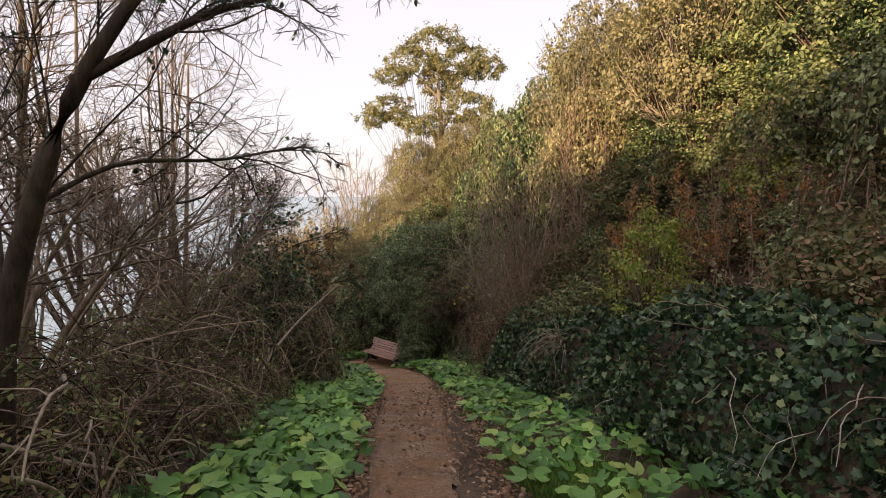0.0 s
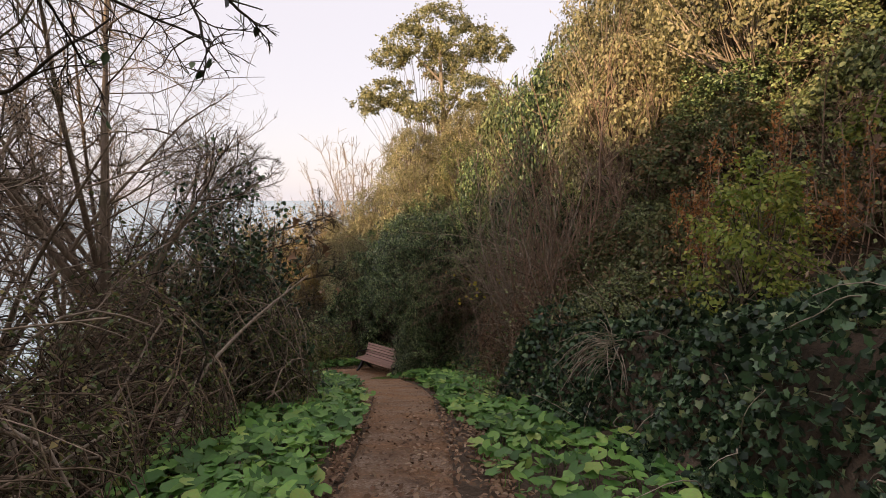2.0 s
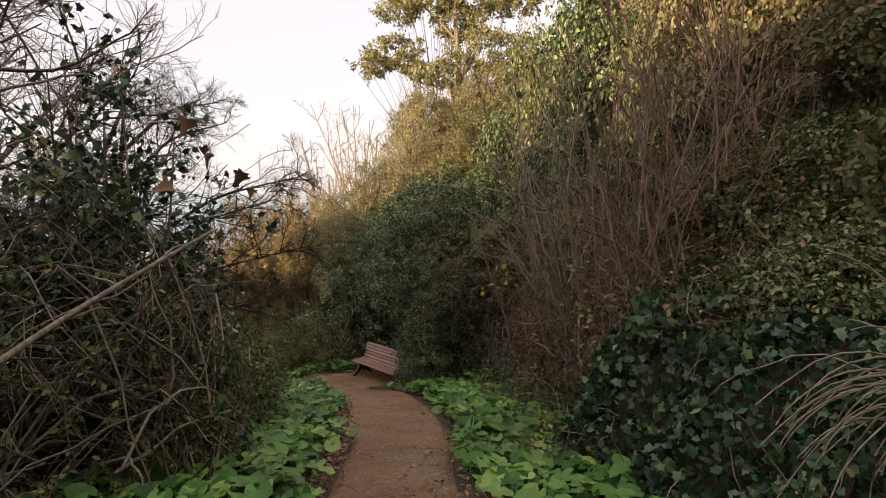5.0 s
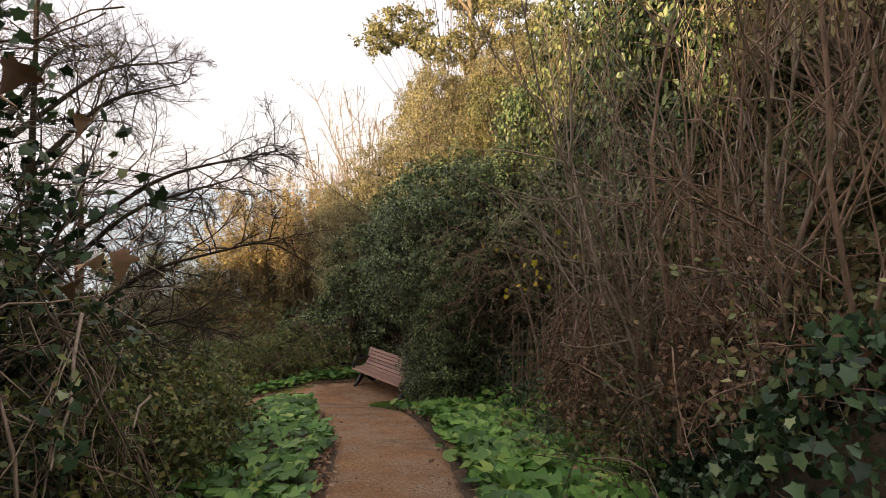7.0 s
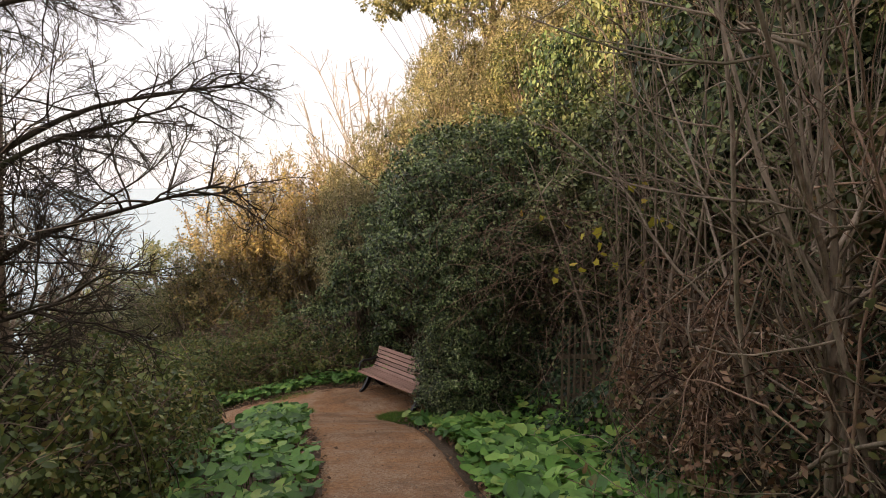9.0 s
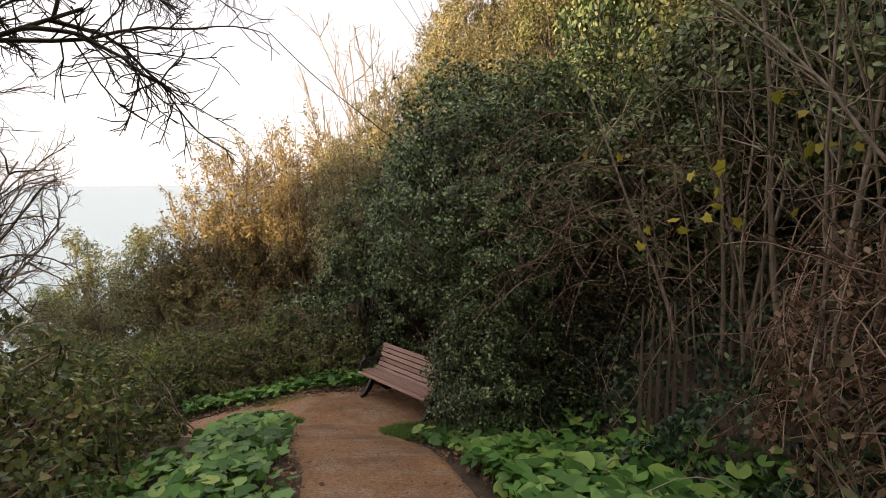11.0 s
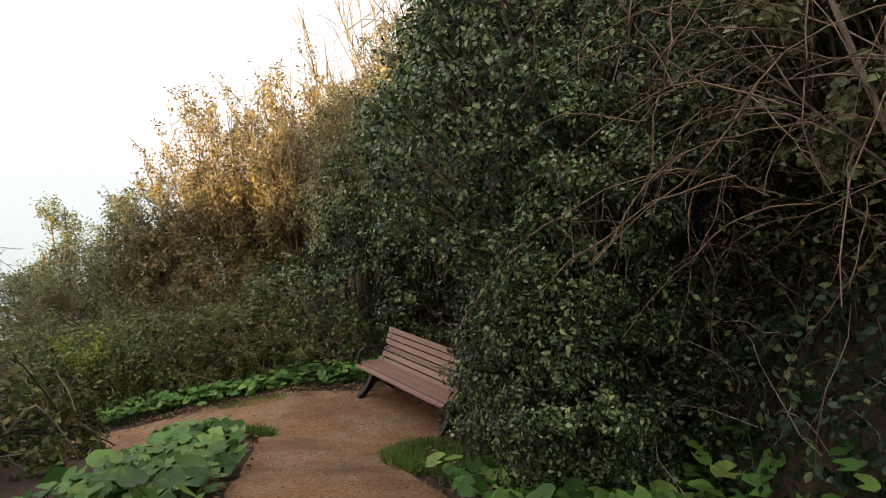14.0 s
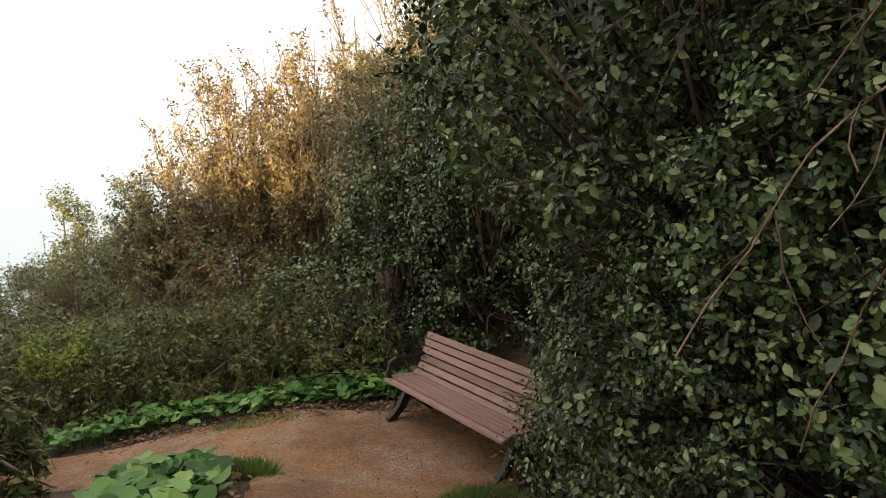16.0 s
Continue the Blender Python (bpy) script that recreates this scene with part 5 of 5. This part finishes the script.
pine(-25.0, 40, 7.5, 150, "dark green pine on the slope above the sea")
pine(-22.6, 38, 6.0, 151, "dark green pine on the slope above the sea")
pine(5.6, 22.0, 5.4, 152, "dark pine rising over the bank top")
oak = plant("oak_tree", "evergreen oak with tiered sunlit crown on the ridge", "tree", -0.3, 28.0)
oz = land_at(-0.3, 28.0) - 0.05
massed_shrub(oak, 160, about(-0.3, 28.0, (-0.4, 28, 8.3, 1.3, 1.2, 0.75), (-1.6, 28, 7.5, 1.2, 1.1, 0.6), (0.8, 28.2, 7.6, 1.5, 1.2, 0.65), (1.9, 28, 7.2, 0.9, 0.9, 0.5), (-2.5, 28.1, 6.9, 0.7, 0.8, 0.4),
                             (-0.2, 28.3, 6.6, 1.1, 1.0, 0.45), (-2.6, 28, 5.4, 1.1, 1.0, 0.55), (-3.5, 28.2, 4.9, 0.6, 0.8, 0.4), (0.9, 27.8, 5.4, 1.4, 1.2, 0.7), (2.1, 28, 4.9, 0.9, 0.9, 0.55),
                             (-1.2, 27.9, 4.6, 1.0, 0.9, 0.4), (1.9, 28, 3.7, 1.2, 1.0, 0.6)), OAK, TWIG, 0.27, 46, 0.12, "small", 1.5, 0.1, 0.25, 0.014, 0.6, -1.0, "crown", 0.12)
for pts, r0, r1 in (((( 0, 0, 0), (0.2, 0, 3.4 - oz), (0.05, 0, 5.6 - oz), (-0.1, 0, 8.2 - oz)), 0.17, 0.05), (((0.1, 0, 4.2 - oz), (0.7, 0, 5.2 - oz), (1.3, 0, 7.4 - oz)), 0.08, 0.03),
                    (((0.1, 0, 4.0 - oz), (-1.0, 0, 4.9 - oz), (-2.3, 0, 5.4 - oz)), 0.08, 0.03), (((0.05, 0, 5.8 - oz), (-0.7, 0, 6.6 - oz), (-1.6, 0, 7.4 - oz)), 0.06, 0.02)):
    q, (V, F) = limb(pts, r0, r1)
    link_mesh("trunk" if r0 > 0.1 else "limb", V, F, GREY_TWIG, oak, smooth=True)

# -- unseen shrub row added behind the start of the walk to block low sun
back = leafy_shrub(plant("hill_shrub", "unseen dense dark shrub on the hill, added to block low sun", SH, -1.5, -11.5), 170, 2.2, 2.0, 1.7, EVERGREEN, TWIG, 24, 7, 4, 3, 0.28, keep=0.02)
for x in np.arange(-29.5, 10.0, 2.3):
    if abs(x + 1.5) > 1.0:
        yy = -11.5 + 0.6 * math.sin(x * 3)
        copy_thing(back, pose(x, yy, land_at(x, yy) - 0.05, 0, 0, x * 77))


# ---- ground cover ----
def between(rng, n, left, right, y0, y1):
    y = rng.uniform(y0, y1, n)
    a, b = left(y), right(y)
    return a + (b - a) * rng.random(n), y


def path_l(y):
    return np.interp(y, PATH_LEFT[:, 1], PATH_LEFT[:, 0])


def path_r(y):
    return np.interp(y, PATH_RIGHT[:12, 1], PATH_RIGHT[:12, 0])


def broad_leaves(name, label, seed, x, y, height, size):
    """Round leaves on stalks: the first ones singly, the rest joined."""
    rng = np.random.default_rng(seed)
    n = len(x)
    z = land(x, y)
    hh = height * rng.uniform(0.45, 1.15, n)
    lean = rng.normal(size=(n, 2)) * 0.06
    P = np.stack([x + lean[:, 0], y + lean[:, 1], z + hh], -1)
    bed = new(name)
    tagged(bed, label, "ground cover")
    D = np.stack([rng.normal(size=n), rng.normal(size=n), np.full(n, -0.15)], -1)
    V, F = leaf_arrays(rng, P, unit(D), size, "kidney", 1.0, 1.3, 0.32)
    stalk = np.stack([np.stack([x, y, z - 0.02], -1), (np.stack([x, y, z], -1) + P) / 2 + rng.normal(size=(n, 3)) * 0.015, P], 1)
    SV, SF = tube_arrays(stalk, 0.004, 0.003)
    k = len(SHAPES["kidney"][0])
    m = len(SHAPES["kidney"][1][0])
    tv, tf = SHAPES["kidney"]
    kinds = []
    for j in range(5):
        v = tv.copy()
        v[1:, 2] += 0.05 * np.sin(np.arange(k - 1) * (1.1 + 0.3 * j) + j)
        v[1:, :2] *= (1 + 0.03 * np.cos(np.arange(k - 1) * 1.7 + 2 * j))[:, None]
        ob = link_mesh("leaf", v, tf, BROAD, bed)
        kinds.append(ob.data)
        bpy.data.objects.remove(ob)
    for i in range(280):
        ob = new("leaf", kinds[i % 5])
        ob.parent = bed
        sc = size * rng.uniform(0.75, 1.3)
        ob.matrix_local = pose(*P[i], rng.normal() * 14, rng.normal() * 14, rng.uniform(0, 360)) @ Matrix.Diagonal((sc, sc, sc, 1))
    link_mesh("leaf_mat", V[280 * k:], [F[0][280 * m:] - 280 * k], BROAD, bed)["kind"] = "stuff"
    link_mesh("stalk_mat", SV, SF, BROAD, bed)["kind"] = "stuff"
    return bed


cover_rng = np.random.default_rng(200)
x, y = between(cover_rng, 3200, lambda v: path_l(v) - 1.35 - 0.2 * np.sin(v) + 0.45 * smoothstep((v - 14) / 3), lambda v: path_l(v) - 0.10 - 0.08 * np.sin(v * 2.1), 1.0, 19.0)
broad_leaves("leaf_bed", "bed of round green winter heliotrope leaves beside the path", 201, x, y, 0.2, 0.14)
x, y = between(cover_rng, 3900, lambda v: path_r(v) + 0.22 - 0.12 * smoothstep((v - 8) / 2) + 0.08 * np.sin(v * 1.7), lambda v: np.maximum(foot_x(v), path_r(v) + 0.9) + 0.1 + 0.5 * smoothstep((v - 12.5) / 1.5), 1.0, 17.7)
keep = cover_rng.random(len(x)) < 0.42 + 0.58 * smoothstep((y - 6) / 4)
x, y = x[keep], y[keep]
broad_leaves("leaf_bed", "bed of round green winter heliotrope leaves under the bank", 202, x, y, 0.17, 0.135)
x, y = between(cover_rng, 1300, lambda v: path_r(v) + 0.1, lambda v: np.maximum(foot_x(v), path_r(v) + 0.9) + 0.35, 11.0, 16.4)
broad_leaves("leaf_bed", "large glossy heliotrope leaves in front of the hollow", 204, x, y, 0.24, 0.175)
n = 800
u = cover_rng.uniform(0, 1, n)
x = np.interp(u, [0, 0.3, 0.6, 1], [-2.7, -3.6, -4.7, -6.8])
y = np.interp(u, [0, 0.3, 0.6, 1], [21.4, 20.95, 20.75, 20.2]) + cover_rng.uniform(-0.05, 0.6, n)
broad_leaves("leaf_bed", "strip of green leaves behind the bench clearing", 203, x, y, 0.20, 0.12)


def litter(seed, n):
    rng = np.random.default_rng(seed)
    y = 0.5 + 18.5 * rng.random(n) ** 1.5
    right = rng.random(n) < 0.62
    off = np.abs(rng.normal(size=n)) * 0.28
    x = np.where(right, path_r(y) + 0.15 - rng.uniform(-0.6, 1.0, n) * off * 0.9 + 0.12, path_l(y) - 0.05 + rng.uniform(-1, 0.7, n) * off * 0.6)
    stray = rng.random(n) < 0.10
    x = np.where(stray, path_l(y) + (path_r(y) - path_l(y)) * rng.random(n), x)
    y = np.where(stray, 7.2 + rng.normal(size=n) * 1.6, y)
    x = np.where(stray, np.clip(x, path_l(y), path_r(y)), x)
    P = np.stack([x, y, land(x, y) + 0.055 + 0.03 * rng.random(n)], -1)
    V, F = leaf_arrays(rng, P, unit(np.stack([rng.normal(size=n), rng.normal(size=n), np.zeros(n)], -1)), 0.055, "oval", 1.0, 1.5, 0.4)
    ob = link_mesh("fallen_leaves", V, F, DEAD)
    tagged(ob, "brown fallen leaves along the path edges", "dead leaves", kind="stuff")


litter(210, 8200)


def edge_litter(seed, n):
    """Dead leaves and twigs caught along the back of the clearing and under the bench."""
    rng = np.random.default_rng(seed)
    u = rng.random(n) * 5
    x = np.interp(u, [0, 1, 2, 3, 4, 5], [-1.5, -2.3, -3.1, -4.1, -5.1, -5.8]) + rng.normal(size=n) * 0.12
    y = np.interp(u, [0, 1, 2, 3, 4, 5], [19.9, 20.9, 20.9, 20.7, 20.55, 20.2]) + rng.normal(size=n) * 0.13
    P = np.stack([x, y, land(x, y) + 0.05 + 0.02 * rng.random(n)], -1)
    V, F = leaf_arrays(rng, P, unit(np.stack([rng.normal(size=n), rng.normal(size=n), np.zeros(n)], -1)), 0.05, "oval", 1.0, 1.5, 0.4)
    tagged(link_mesh("fallen_leaves", V, F, DEAD), "brown fallen leaves along the back of the clearing", "dead leaves", kind="stuff")
    m = n // 4
    s = runners(rng, P[:m], np.stack([rng.normal(size=m), rng.normal(size=m), np.zeros(m)], -1), rng.uniform(0.08, 0.3, m), 4, 0.1)
    s[..., 2] = land(s[..., 0], s[..., 1]) + 0.055
    V, F = tube_arrays(s, 0.003, 0.002)
    tagged(link_mesh("fallen_twigs", V, F, DIM_TWIG), "thin fallen twigs along the back of the clearing", "twigs", kind="stuff")


edge_litter(212, 1100)


def pebbles(seed, n):
    rng = np.random.default_rng(seed)
    x, y = rng.uniform(-5.2, 0.4, n * 4), rng.uniform(1, 21.2, n * 4)
    ok = inside(x, y, PATH_OUTLINE)
    x, y = x[ok][:n], y[ok][:n]
    octa = np.array([(1, 0, 0), (0, 1, 0), (-1, 0, 0), (0, -1, 0), (0, 0, 0.7), (0, 0, -0.7)])
    tri = np.array([(0, 1, 4), (1, 2, 4), (2, 3, 4), (3, 0, 4)])
    r = 0.004 + 0.009 * rng.random(len(x)) ** 3
    V = np.stack([x, y, land(x, y) + 0.048], -1)[:, None] + octa[None] * r[:, None, None] * rng.uniform(0.6, 1.3, (len(x), 6, 1))
    F = (tri[None] + (np.arange(len(x)) * 6)[:, None, None]).reshape(-1, 3)
    tagged(link_mesh("gravel", V, [F], GRAVEL), "small brown stones scattered on the path", "gravel", kind="stuff")


GRAVEL = bark_material("gravel_stone", (0.14, 0.09, 0.06), (0.45, 0.36, 0.28))
pebbles(211, 4500)


def turf(name, label, seed, x0, y0, rx, ry, n, h):
    rng = np.random.default_rng(seed)
    a, r = rng.uniform(0, 6.283, n), np.sqrt(rng.random(n))
    x, y = x0 + rx * r * np.cos(a), y0 + ry * r * np.sin(a)
    P = np.stack([x, y, land(x, y) + 0.0], -1)
    V, F = leaf_arrays(rng, P, np.stack([rng.normal(size=n) * 0.4, rng.normal(size=n) * 0.4, np.ones(n)], -1), h, "blade", 1.0, 0.3, 0.25)
    tagged(link_mesh(name, V, F, GRASS), label, "grass", kind="stuff")


turf("grass_tuft", "tuft of green grass at the path corner", 220, -3.95, 19.1, 0.45, 0.22, 2600, 0.14)
turf("grass_tuft", "green grass beside the bench", 221, -1.82, 18.5, 0.36, 0.8, 4600, 0.12)
turf("grass_tuft", "green grass at the foot of the ivy", 222, 1.0, 4.2, 0.45, 0.6, 4000, 0.12)
turf("grass_tuft", "green grass fringe of the clearing", 223, -4.35, 20.42, 0.5, 0.2, 1600, 0.09)
